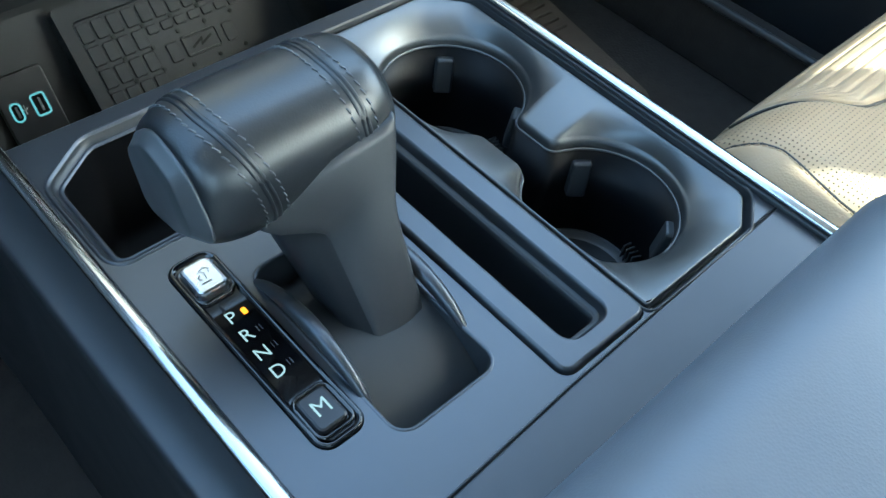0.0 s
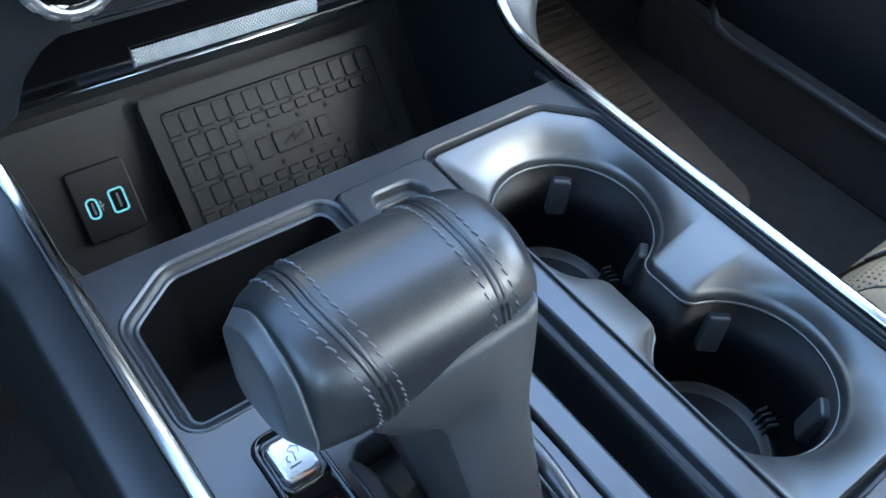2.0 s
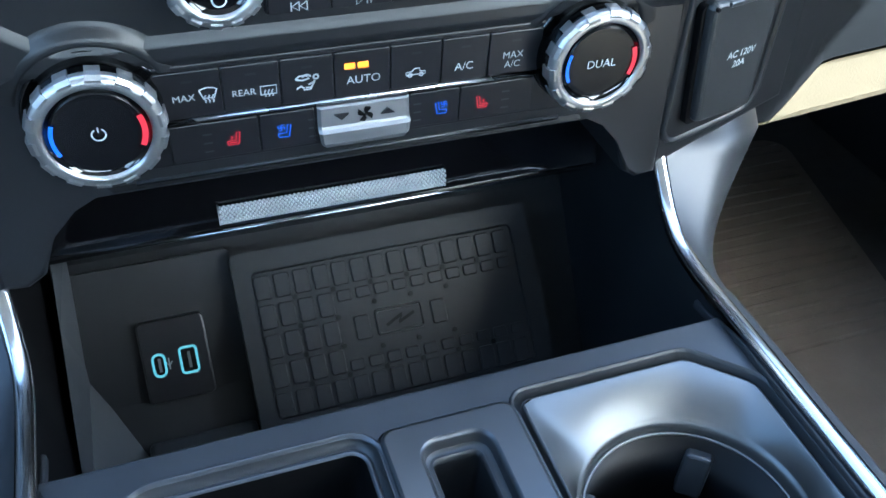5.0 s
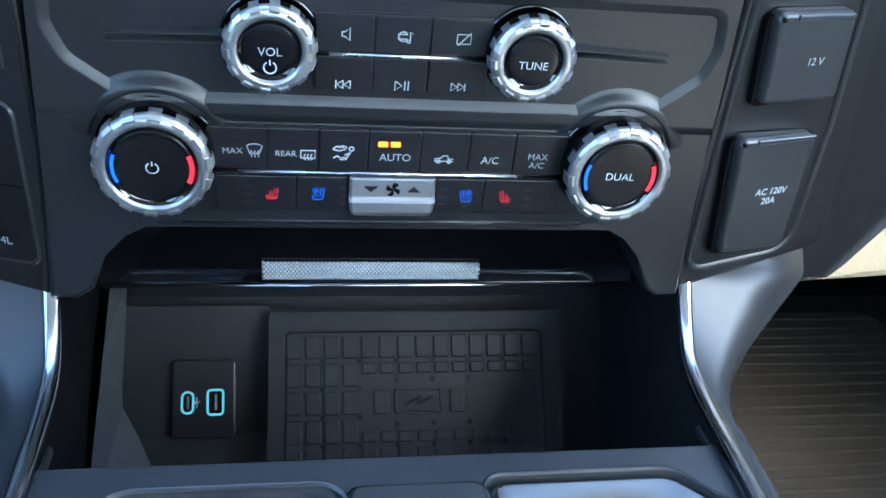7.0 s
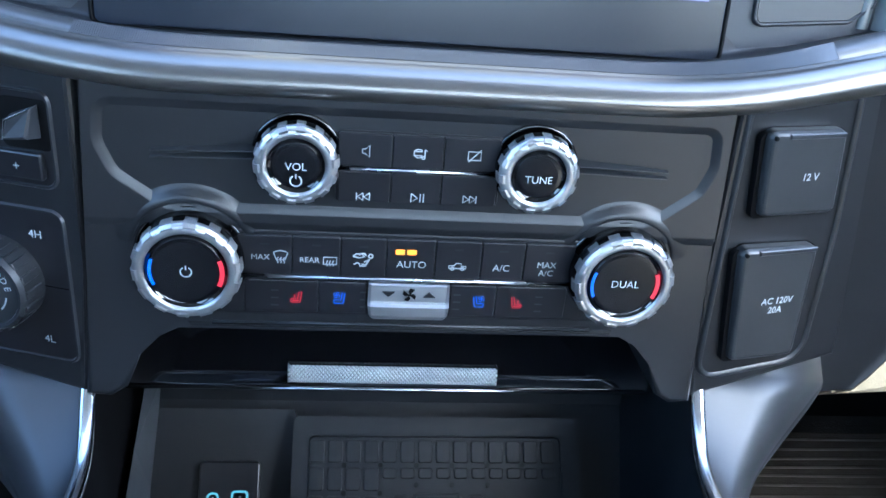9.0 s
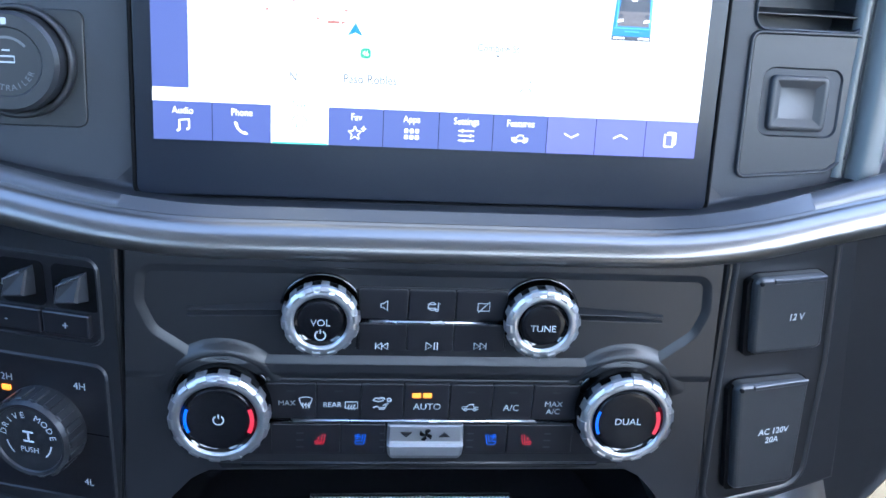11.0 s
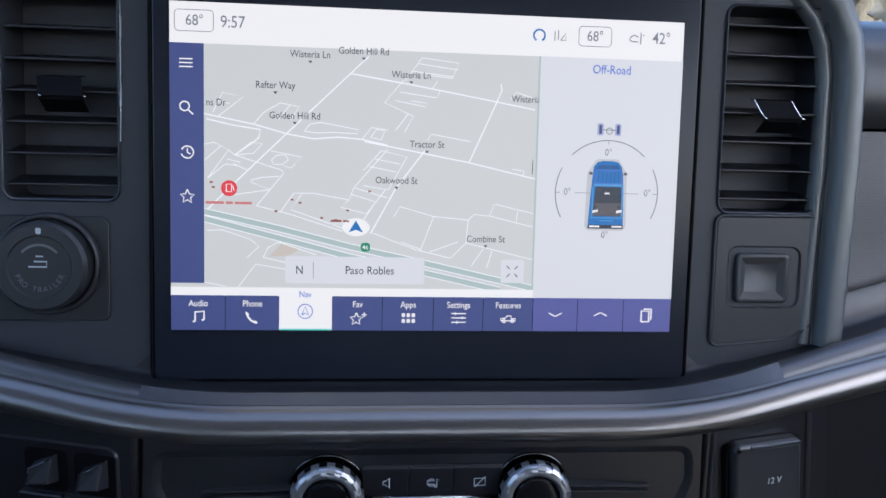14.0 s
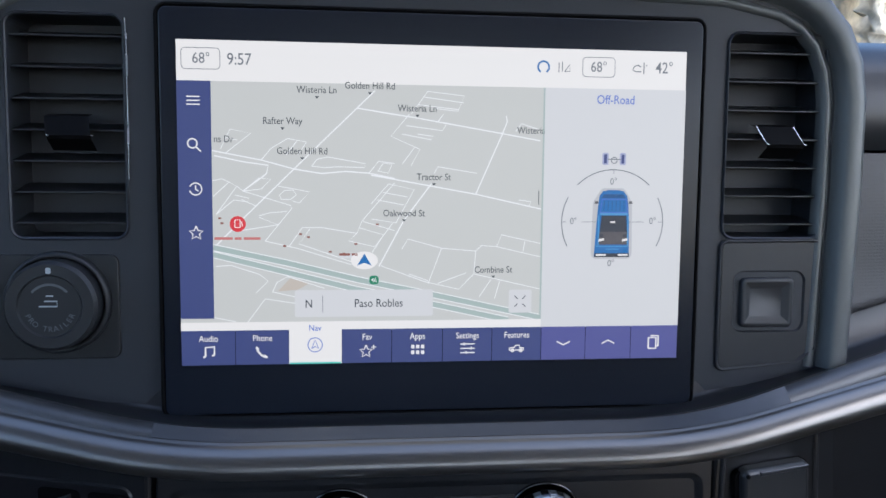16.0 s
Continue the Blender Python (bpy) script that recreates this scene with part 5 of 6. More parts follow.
ln([[(233.5, 152.2), (231.8, 153.0), (232.6, 154.8), (234.4, 155.6), (236.4, 154.6)], [(233.5, 152.2), (236.4, 152.2)], [(237.8, 151.0), (237.8, 157.0)], [(238.8, 155.5), (239.6, 155.5)]], 0.6, 0.0004, GREYINK, parent=header)
# side bar icons
ln([[(4.8, y), (11.2, y)] for y in (131.4, 133.3, 135.2)], 0.6, 0.0008, WHITE, parent=sidebar)
ln([[(7.3 + 2.3 * math.cos(k * 0.42), 112.2 + 2.3 * math.sin(k * 0.42)) for k in range(16)], [(9.0, 110.5), (11.4, 108.2)]], 0.7, 0.0008, WHITE, parent=sidebar)
ln([[(8.5 + 3.0 * math.cos(k * 0.4 + 3.4), 89.6 + 3.0 * math.sin(k * 0.4 + 3.4)) for k in range(15)], [(8.5, 91.5), (8.5, 89.4), (10.0, 88.6)]], 0.65, 0.0008, WHITE, parent=sidebar)


def star(x, y, r, w, z, mat, parent):
    pts = [(x + (r if k % 2 == 0 else r * 0.45) * math.sin(k * math.pi / 5), y + (r if k % 2 == 0 else r * 0.45) * math.cos(k * math.pi / 5)) for k in range(11)]
    ln([pts], w, z, mat, "star", parent)


star(8.4, 67.5, 3.6, 0.6, 0.0008, WHITE, sidebar)
# map roads
for lane in ([(16.6, 60.2), (52.6, 52.4), (88.6, 43.6), (127.4, 35.5), (186, 22.6)], [(16.6, 56.6), (52.5, 47.6), (88.6, 38.4), (127.4, 30.5), (168, 21.6)]):
    ln([lane], 2.6, 0.0002, HIGHWAY, "highway", land)
    ln([[(x, y + 1.6) for x, y in lane]], 0.4, 0.0003, ROAD, "road", land)
    ln([[(x, y - 1.6) for x, y in lane]], 0.4, 0.0003, ROAD, "road", land)
hill_roads = [[(97.6, 139.7), (61.1, 104.1), (30.6, 74.0), (18.0, 61.2)], [(88.7, 130.9), (107.6, 128.0)], [(16.5, 108.8), (41.2, 104.2), (57.3, 99.9), (70.7, 97.8), (82.6, 99.0), (94.7, 98.2), (107.7, 95.6)], [(17.6, 106.3), (30.9, 103.5), (44.1, 101.7), (43.3, 97.7), (41.1, 95.7), (31.5, 88.7)]]
lane_roads = [[(20.8, 109.6), (25.6, 119.5), (35.7, 117.6), (23.0, 107.4)], [(29.0, 114.1), (24.2, 115.2)], [(40.6, 104.2), (45.6, 110.2), (53.8, 115.2), (63.3, 113.6), (58.9, 107.1)], [(58.9, 114.5), (53.0, 107.0)], [(65.8, 101.5), (68.5, 105.0), (73.7, 106.2), (92.9, 103.0), (92.4, 101.0), (78.9, 101.3), (72.2, 100.8), (65.8, 101.5)], [(94.7, 98.2), (99.5, 104.3), (107.7, 103.2)], [(99.2, 99.3), (101.9, 103.4), (106.3, 102.8), (104.5, 98.3), (99.2, 99.3)], [(49.6, 86.8), (52.1, 89.1), (56.5, 89.4), (58.0, 86.9), (55.0, 84.6), (50.6, 84.6), (49.6, 86.8)], [(49.1, 91.3), (64.7, 88.5), (59.5, 82.9), (55.8, 83.9)]]
west_roads = [[(16.2, 93.6), (21.3, 94.8), (28.6, 91.2), (18.2, 76.9)], [(25.0, 93.4), (16.9, 85.9)], [(31.5, 88.7), (39.6, 95.3), (45.2, 94.7), (40.7, 89.8), (31.5, 88.7)], [(31.5, 88.7), (46.1, 84.3), (55.0, 81.6), (55.7, 80.1), (42.3, 63.5)], [(27.5, 86.7), (34.4, 85.2), (33.6, 83.3), (27.0, 84.2), (18.2, 76.9)], [(30.7, 84.5), (38.0, 81.2)], [(39.4, 76.3), (44.6, 77.8), (53.5, 78.6)], [(39.4, 75.5), (49.0, 71.8), (30.5, 68.8)], [(28.6, 91.2), (31.5, 88.7)]]
south_roads = [[(54.1, 60.5), (60.9, 70.3), (70.6, 70.4), (88.6, 67.4), (90.9, 73.5), (107.7, 93.3)], [(88.6, 67.4), (84.4, 63.6), (97.7, 60.5), (106.9, 72.8)], [(91.7, 73.5), (107.8, 68.9)], [(89.4, 70.4), (102.3, 66.6), (96.2, 57.4)], [(64.6, 69.6), (59.3, 62.0), (85.6, 52.9)], [(42.3, 63.5), (58.6, 59.7), (85.6, 51.3)], [(17.8, 50.7), (25.2, 51.1), (39.1, 46.6), (43.6, 43.0), (37.6, 37.0)], [(45.7, 37.4), (48.0, 42.3), (53.3, 45.3), (72.0, 39.1)], [(45.7, 37.4), (56.9, 34.9)], [(33.0, 21.7), (42.0, 33.9), (56.9, 31.5)], [(16.7, 24.5), (27.0, 22.3)]]
east_roads = [[(95.8, 129.8), (119.0, 126.4), (162.3, 119.3), (183.4, 115.7)], [(95.8, 97.2), (115.3, 93.8), (149.8, 87.8), (185.1, 80.1)], [(165.2, 128.1), (165.8, 125.2), (163.3, 118.9), (149.8, 87.8)], [(127.0, 93.5), (112.4, 73.9), (99.8, 50.3)]]
block_roads = [[(116.1, 128.3), (124.4, 139.9), (143.3, 138.0), (140.1, 130.2), (127.7, 131.4)], [(122.8, 137.0), (143.0, 134.5)], [(119.9, 133.1), (140.5, 131.0)], [(115.1, 128.3), (105.8, 117.0), (120.6, 110.6), (116.2, 102.2)], [(132.6, 128.6), (129.7, 124.6)], [(113.6, 122.5), (132.3, 120.2), (133.9, 123.4)], [(111.3, 118.2), (126.5, 115.5), (127.4, 117.3), (119.4, 118.3)], [(118.1, 111.9), (111.7, 103.1)], [(170.3, 120.4), (173.2, 124.4), (182.3, 121.6)], [(128.0, 98.4), (129.9, 101.8), (150.3, 98.6)], [(172.5, 85.0), (178.9, 84.1), (178.0, 81.7)]]
oak_roads = [[(95.8, 82.6), (104.6, 92.8), (117.8, 90.0), (108.5, 72.9), (95.8, 74.8)], [(101.7, 88.5), (114.3, 86.2)], [(98.7, 84.6), (112.4, 82.1)], [(111.5, 59.1), (114.8, 64.5), (132.2, 59.7), (150.2, 58.2)], [(132.2, 59.7), (125.4, 41.3)], [(150.2, 58.2), (153.1, 61.1), (161.2, 60.5), (163.7, 66.7), (184.4, 62.2)], [(161.2, 60.5), (184.5, 55.1)], [(176.2, 63.2), (175.3, 58.2)], [(150.2, 58.2), (149.3, 46.2), (141.4, 38.2), (123.4, 42.3), (100.8, 50.7)], [(130.4, 41.3), (145.3, 46.8)], [(115.5, 46.3), (125.4, 42.7)], [(149.3, 46.2), (184.8, 38.0)], [(158.4, 43.2), (152.4, 34.2)], [(163.0, 42.1), (160.5, 33.1)]]
for road in hill_roads + east_roads:
    ln([road], 0.62, 0.0003, ROAD, "road", land)
for road in lane_roads + west_roads + south_roads + block_roads + oak_roads:
    ln([road], 0.40, 0.0003, ROAD, "road", land)
flat([(48.3, 37.7), (54.7, 44.5), (64.5, 41.9), (58.4, 38.4)], 0.0002, lit("screen_tan", (0.62, 0.55, 0.46)), "block", land)
flat(rect(79.5, 54.6, 89.0, 57.4), 0.00035, PANEL, "hidden_label", land)
for x, y, s in ((68.5, 139.5, "Wisteria Ln"), (95.1, 142.0, "Golden Hill Rd"), (51.4, 123.8, "Rafter Way"), (61.1, 108.9, "Golden Hill Rd"), (119.2, 131.1, "Wisteria Ln"), (127.9, 96.4, "Tractor St"), (112.6, 77.7, "Oakwood St"), (159.6, 48.3, "Combine St")):
    say(s, 4.9, INK, x, y, 0.0005, land)
    flat([(x - 1.1, y - 3.0), (x, y - 4.4), (x + 1.1, y - 3.0)], 0.0004, INK, "pointer", land)
say("ns Dr", 4.9, INK, 17.5, 114.4, 0.0005, land, "LEFT")
say("Wisteria", 4.9, INK, 171.0, 120.8, 0.0005, land, "LEFT")
DIMRED = lit("screen_dim_red", (0.62, 0.20, 0.18))
for x0, x1 in ((0.0172, 0.0262), (0.0272, 0.0306), (0.0316, 0.0400)):
    part("word_bar", strokes([[(x0, 0.0648), (x1, 0.0648)]], 0.0013, z1=0.0005), DIMRED, land)
for x0, x1, y in ((0.0795, 0.0850, 0.0566), (0.0858, 0.0890, 0.0566)):
    part("word_bar", strokes([[(x0, y), (x1, y)]], 0.0012, z1=0.0005), BROWN, land)
flat([(28.8 + 4.0 * math.cos(k * math.pi / 14), 72.1 + 4.0 * math.sin(k * math.pi / 14)) for k in range(28)], 0.0005, SRED, "fuel_pin", land)
ln([[(27.4, 70.4), (30.0, 70.4), (30.0, 74.2), (27.4, 74.2), (27.4, 70.4)], [(30.6, 73.4), (31.2, 71.0)]], 0.5, 0.0007, WHITE, "fuel_icon", land)
flat([(92.3 + 7.0 * math.cos(k * math.pi / 16), 53.5 + 4.6 * math.sin(k * math.pi / 16)) for k in range(32)], 0.0005, WHITE, "position_disc", land)
flat([(88.6, 50.8), (92.3, 52.3), (96.0, 50.8), (92.3, 57.0)], 0.0007, SBLUE, "position_arrow", land)
flat(rect(94.9, 41.0, 99.7, 45.6), 0.0005, SGREEN, "route_shield", land, r=0.0016)
say("46", 3.4, WHITE, 97.3, 43.2, 0.0007, land)
for x, y in ((60, 67), (64, 65.5), (52, 61), (88, 62), (20, 75), (21, 72.5), (75, 58), (82, 57), (99, 72)):
    flat(rect(x - 0.8, y - 0.5, x + 0.8, y + 0.5), 0.0004, BROWN, "place_dot", land, r=0.0004)
card = flat(rect(56.9, 24.4, 127.9, 38.3), 0.0008, PANEL, "place_card", land, "grey place name card", r=0.001)
say("N", 6.0, INK, 64.0, 31.1, 0.0011, card)
ln([[(71, 27), (71, 35.5)]], 0.3, 0.0011, GREYINK, parent=card)
say("Paso Robles", 6.0, INK, 99.7, 31.2, 0.0011, card)
expand = flat(rect(168.0, 25.6, 180.2, 37.8), 0.0008, PANEL, "expand_key", land, r=0.001)
ln([[(174 + sx * 1.2, 31.7 + sy * 1.2), (174 + sx * 3.0, 31.7 + sy * 3.0)] for sx in (-1, 1) for sy in (-1, 1)], 0.5, 0.0011, INK, parent=expand)
ln([[(183.0, 82.5), (183.0, 90)]], 0.4, 0.0009, INK, parent=land)
# off-road panel
flat(rect(184.6, 22, 185.6, 143), 0.0005, HIGHWAY, "panel_edge", land)
say("Off-Road", 6.4, SBLUE2, 223.0, 137.2, 0.0010, panel_r)
for a0, a1 in ((45, 135), (-28, 28), (152, 208)):
    ln([[(223 + 27.5 * math.cos(radians(a0 + (a1 - a0) * k / 24)), 73.6 + 27.5 * math.sin(radians(a0 + (a1 - a0) * k / 24))) for k in range(25)]], 0.5, 0.0010, GREYINK, parent=panel_r)
ln([[(223, 99), (223, 101.2)], [(195.5, 73.6), (198, 73.6)], [(248, 73.6), (250.5, 73.6)], [(206, 73.6), (240, 73.6)]], 0.3, 0.0009, GREYINK, parent=panel_r)
for x, y in ((223, 94.8), (201.8, 73.9), (244.9, 74.0), (222.7, 51.6)):
    say("0°", 5.0, GREYINK, x, y, 0.0010, panel_r)
for x in (217.2, 226.6):
    flat(rect(x - 0.6, 103.6, x + 2.8, 109.9), 0.0009, lit("screen_wheel_halo", (0.42, 0.44, 0.62)), "wheel_halo", panel_r, r=0.0009)
    flat(rect(x + 0.3, 104.4, x + 1.9, 109.1), 0.0010, NAVY, "wheel_icon", panel_r, r=0.0004)
ln([[(219.4, 106.5), (226.6, 106.5)]], 0.5, 0.0010, GREYINK, parent=panel_r)
ln([[(223 + 1.6 * math.cos(k * 0.52), 106 + 1.6 * math.sin(k * 0.52)) for k in range(13)]], 0.5, 0.0011, GREYINK, parent=panel_r)
DEEPBLUE = lit("screen_deep_blue", (0.012, 0.085, 0.25))
PALEBLUE = lit("screen_pale_blue", (0.10, 0.33, 0.62))
BEDGREY = lit("screen_bed_grey", (0.10, 0.09, 0.095))
SHADE = lit("screen_soft_shade", (0.56, 0.56, 0.56))
flat([(211.6, 54.0), (234.0, 54.0), (233.4, 84.0), (229.0, 91.4), (216.8, 91.4), (212.2, 84.0)], 0.0009, SHADE, "picture_shade", panel_r, r=0.003)
pickup = flat([(213.3, 55.2), (232.4, 55.2), (232.0, 74.0), (231.4, 83.0), (230.6, 87.4), (228.6, 89.8), (226.0, 90.4), (220.4, 90.4), (217.6, 89.8), (215.6, 87.4), (215.1, 83.0), (214.4, 74.0)], 0.0010, SBLUE, "pickup_picture", panel_r, "blue pickup truck picture")
flat([(216.6, 86.2), (229.8, 86.2), (228.4, 88.2), (218.0, 88.2)], 0.0012, DEEPBLUE, "windscreen", pickup)
flat([(215.9, 78.2), (231.2, 78.2), (230.3, 85.8), (216.9, 85.8)], 0.0012, SBLUE2, "roof", pickup)
flat([(216.4, 78.8), (230.7, 78.8), (229.9, 85.4), (217.3, 85.4)], 0.0013, SBLUE, "roof_panel", pickup)
ln([[(218.0 + 2.2 * k, 79.6), (218.3 + 2.1 * k, 84.8)] for k in range(6)], 0.35, 0.0014, DEEPBLUE, parent=pickup)
flat([(215.6, 77.2), (231.4, 77.2), (231.0, 78.4), (216.2, 78.4)], 0.0014, PALEBLUE, "cab_edge", pickup)
flat([(216.0, 68.0), (231.0, 68.0), (230.4, 77.0), (217.0, 77.0)], 0.0012, TRUCKBED, "bed", pickup)
flat([(215.3, 61.6), (231.6, 61.6), (231.0, 68.4), (216.0, 68.4)], 0.0013, BEDGREY, "bed_floor", pickup)
for x in (215.0, 231.0):
    flat(rect(x, 61.2, x + 0.7, 77.0), 0.00135, PALEBLUE, "bed_rail", pickup)
flat([(213.5, 57.0), (232.3, 57.0), (232.0, 61.0), (213.9, 61.0)], 0.00135, SBLUE, "tailgate", pickup)
ln([[(214.2, 60.7), (231.8, 60.7)], [(219.4, 59.2), (226.6, 59.2)]], 0.5, 0.0015, PALEBLUE, parent=pickup)
flat([(213.3, 55.0), (232.4, 55.0), (232.3, 57.0), (213.5, 57.0)], 0.00138, TRUCKBED, "bumper", pickup)
for x in (214.2, 226.2):
    flat(rect(x, 55.7, x + 5.4, 56.6), 0.0015, WHITE, "bumper_strip", pickup)
for x in (215.4, 228.2):
    flat([(x, 63.2), (x + 3.0, 63.8), (x + 3.1, 65.0), (x + 0.3, 64.6)], 0.0015, WHITE, "lamp", pickup)
    flat([(x + 1.6 + 1.1 * math.cos(k * 0.63), 66.4 + 0.9 * math.sin(k * 0.63)) for k in range(10)], 0.0015, TRUCKBED, "wheel_arch", pickup)
flat(rect(221.7, 73.1, 224.3, 74.0), 0.0015, WHITE, "brake_lamp", pickup)
for x in (212.9, 231.4):
    flat([(x, 83.2), (x + 2.2, 83.2), (x + 1.9, 84.6), (x + 0.3, 84.6)], 0.0012, BEDGREY, "mirror", pickup)
# lower menu
for x, s in ((13.6, "Audio"), (40.5, "Phone"), (93.8, "Fav"), (120.0, "Apps"), (146.3, "Settings"), (172.6, "Features")):
    say(s, 4.6, WHITE, x, 13.6, 0.0010)
say("Nav", 4.6, SBLUE2, 67.1, 18.6, 0.0011)
ln([[(67.1 + 3.7 * math.cos(k * 0.35), 9.9 + 3.7 * math.sin(k * 0.35)) for k in range(19)], [(65.4, 8.0), (67.1, 12.6), (68.8, 8.0), (67.1, 9.0), (65.4, 8.0)]], 0.5, 0.0011, SBLUE2, "nav_icon")
ln([[(12.0, 4.6), (12.0, 9.2), (16.4, 9.6), (16.4, 5.4)], [(10.8, 4.2), (12.0, 4.6)], [(15.2, 5.0), (16.4, 5.4)]], 0.9, 0.0010, WHITE, "music_icon")
ln([[(37.6, 8.6), (38.4, 6.6), (40.0, 4.8), (42.2, 3.8)], [(37.2, 9.2), (38.6, 7.8)], [(41.4, 4.8), (42.9, 3.6)]], 1.0, 0.0010, WHITE, "phone_icon")
star(93.2, 6.0, 3.4, 0.6, 0.0010, WHITE, screen)
ln([[(97.2, 7.0), (97.2, 9.6)], [(95.9, 8.3), (98.5, 8.3)]], 0.5, 0.0010, WHITE, "plus_icon")
for i in range(3):
    for j in range(2):
        flat(rect(116.6 + 2.6 * i, 4.2 + 3.0 * j, 118.4 + 2.6 * i, 6.2 + 3.0 * j), 0.0010, WHITE, "app_dot", r=0.0005)
ln([[(142.6, y), (150.2, y)] for y in (4.6, 6.9, 9.2)] + [[(144.6, 8.4), (144.6, 10)], [(148.4, 6.1), (148.4, 7.7)], [(145.6, 3.8), (145.6, 5.4)]], 0.6, 0.0010, WHITE, "slider_icon")
ln([[(x * 3.0 + 172.7, y * 3.0 + 6.6) for x, y in line] for line in TRUCK], 0.6, 0.0010, WHITE, "truck_icon")
ln([[(194.4, 9.8), (197.9, 8.0), (201.4, 9.8)], [(218.9, 8.4), (222.4, 10.2), (225.9, 8.4)]], 0.7, 0.0010, WHITE, "chevron")
ln([[(244.8, 5.4), (249.0, 5.4), (249.0, 11.2), (244.8, 11.2), (244.8, 5.4)], [(249.0, 6.6), (250.2, 6.6), (250.2, 12.2), (246, 12.2)]], 0.9, 0.0010, WHITE, "card_icon")

# ---- screen surround, vents and their frame ----
surround = thing("dash_center_stack", "dark soft-touch housing round the touchscreen", "dashboard")
def stack(name, bm, mat, label="", smooth=False):
    ob = part(name, bm, mat, surround, label, smooth=smooth)
    ob.matrix_local = S0
    return ob


stack("housing", sheet(rpoly([(-0.1130, -0.0450), (0.3560, -0.0450), (0.3560, 0.150), (0.330, 0.196), (-0.087, 0.196), (-0.113, 0.150)], 0.02), [rpoly(rect(0.2872, 0.064, 0.3430, 0.1745), 0.006), rpoly(rect(-0.0820, 0.064, -0.0262, 0.1745), 0.006)], -0.0075, 0.05), HOUSING, "soft-touch black housing")
stack("bezel_gap", loft([at_z(rpoly(rect(-0.0085, -0.0262, 0.2700, 0.1790), 0.004, d), z) for d, z in [(-0.0025, -0.0070), (-0.0022, -0.0014), (-0.0012, -0.0008), (-0.0004, -0.0014), (-0.0003, -0.004)]]), DEEP, "", True)
for s, x0 in ((1, 0.2875), (-1, -0.0820)):
    x1 = x0 + 0.0555
    vent = thing("air_vent", "black dashboard air vent with horizontal slats", "air vent", S0 @ pose(0, 0, -0.0070), "air vents beside the screen")
    part("throat", loft([at_z(rpoly(rect(x0, 0.0645, x1, 0.1745), 0.006, d), z) for d, z in [(-0.0012, 0.0), (-0.0004, 0.0012), (0.0004, 0.0006), (0.0010, -0.028)]], cap_last=True), HOUSING, vent)
    for k in range(7):
        y = 0.0715 + 0.01545 * k
        bm = loft([[(x0 + 0.001, y + dy, z), (x1 - 0.001, y + dy, z)] for dy, z in ((0.0045, -0.022), (0.0009, -0.003), (0.0004, -0.0022), (-0.0003, -0.003), (0.0032, -0.022))], close=False)
        part("slat", bm, PLASTIC, vent, "thin black slat")
        # light caught by the slat's front, painted as a paler rod
        part("slat_highlight", tube([(x0 + 0.001, y + 0.0004, -0.0022), (x1 - 0.001, y + 0.0004, -0.0022)], 0.00042, 6), COVER, vent)
    xa, xb, y = x0 + 0.0190, x0 + 0.0400, 0.1165
    tab = part("vent_tab", loft([[(xa - 0.002 + sh, y + dy, z), (xb - 0.002 + sh, y + dy, z)] for dy, z, sh in ((0.010, -0.008, 0.0), (0.0085, 0.0005, 0.0), (0.001, 0.0062, 0.002), (-0.0010, 0.0075, 0.003), (-0.0030, 0.0066, 0.003), (-0.0085, -0.003, 0.003))], close=False), DEEP, vent, "dark slanted vent tab")
    for x in (xa, xb):
        path = [(x - 0.002, y + 0.0085, 0.0005), (x, y + 0.0010, 0.0062), (x + 0.001, y - 0.0010, 0.0076), (x + 0.0022, y - 0.0013, 0.0076)]
        part("chrome_edge", tube(path if s > 0 else path[2:], 0.00032, 6), SATIN, tab)
    xr = x1 if s > 0 else x0
    if s > 0:
        part("bright_pin", tube([(x1 + 0.0016, 0.104, 0.0004), (x1 + 0.0018, 0.136, 0.0004)], 0.0005, 6), SATIN, vent)
    else:
        part("bright_pin", tube([(x1 + 0.0014, 0.094, 0.0004), (x1 + 0.0016, 0.160, 0.0004), (x1 + 0.0010, 0.1735, 0.0004)], 0.0005, 6), SATIN, vent)

plate = thing("dash_switch_plate", "grey plate with a square push button below the vent", "switch", S0 @ pose(0, 0, -0.0062))
hole = rpoly(rect(0.2946, 0.0118, 0.3368, 0.0464), 0.006)
part("plate", sheet(rpoly([(0.2880, -0.0080), (0.3330, -0.0040), (0.3435, 0.004), (0.3430, 0.0620), (0.2880, 0.0615)], 0.003), [hole], 0.0, 0.004), SWITCH, plate)
part("plate_edge", loft([at_z(rpoly([(0.2880, -0.0080), (0.3330, -0.0040), (0.3435, 0.004), (0.3430, 0.0620), (0.2880, 0.0615)], 0.003, d), z) for d, z in [(-0.0022, -0.001), (-0.0018, 0.0008), (-0.0008, 0.0010), (0.0, -0.002)]]), SWITCH, plate, smooth=True)
part("recess_edge", loft([at_z(rpoly(rect(0.2946, 0.0118, 0.3368, 0.0464), 0.006, d), z) for d, z in [(-0.0010, 0.0), (0.0, -0.0002), (0.0008, -0.0012), (0.0026, -0.0050)]]), SWITCH, plate, smooth=True)
part("recess", slab(rpoly(rect(0.2946, 0.0118, 0.3368, 0.0464), 0.006, 0.0024), -0.0060, -0.0046), DEEP, plate)
part("push_button", loft([at_z(rpoly(rect(0.2990, 0.0150, 0.3295, 0.0425), 0.003, d), z) for d, z in [(0, -0.006), (0, 0.0008), (0.0008, 0.0018), (0.0030, 0.0014), (0.0060, -0.0006)]], cap_last=True), SWITCH, plate, "dished grey push button", smooth=True)

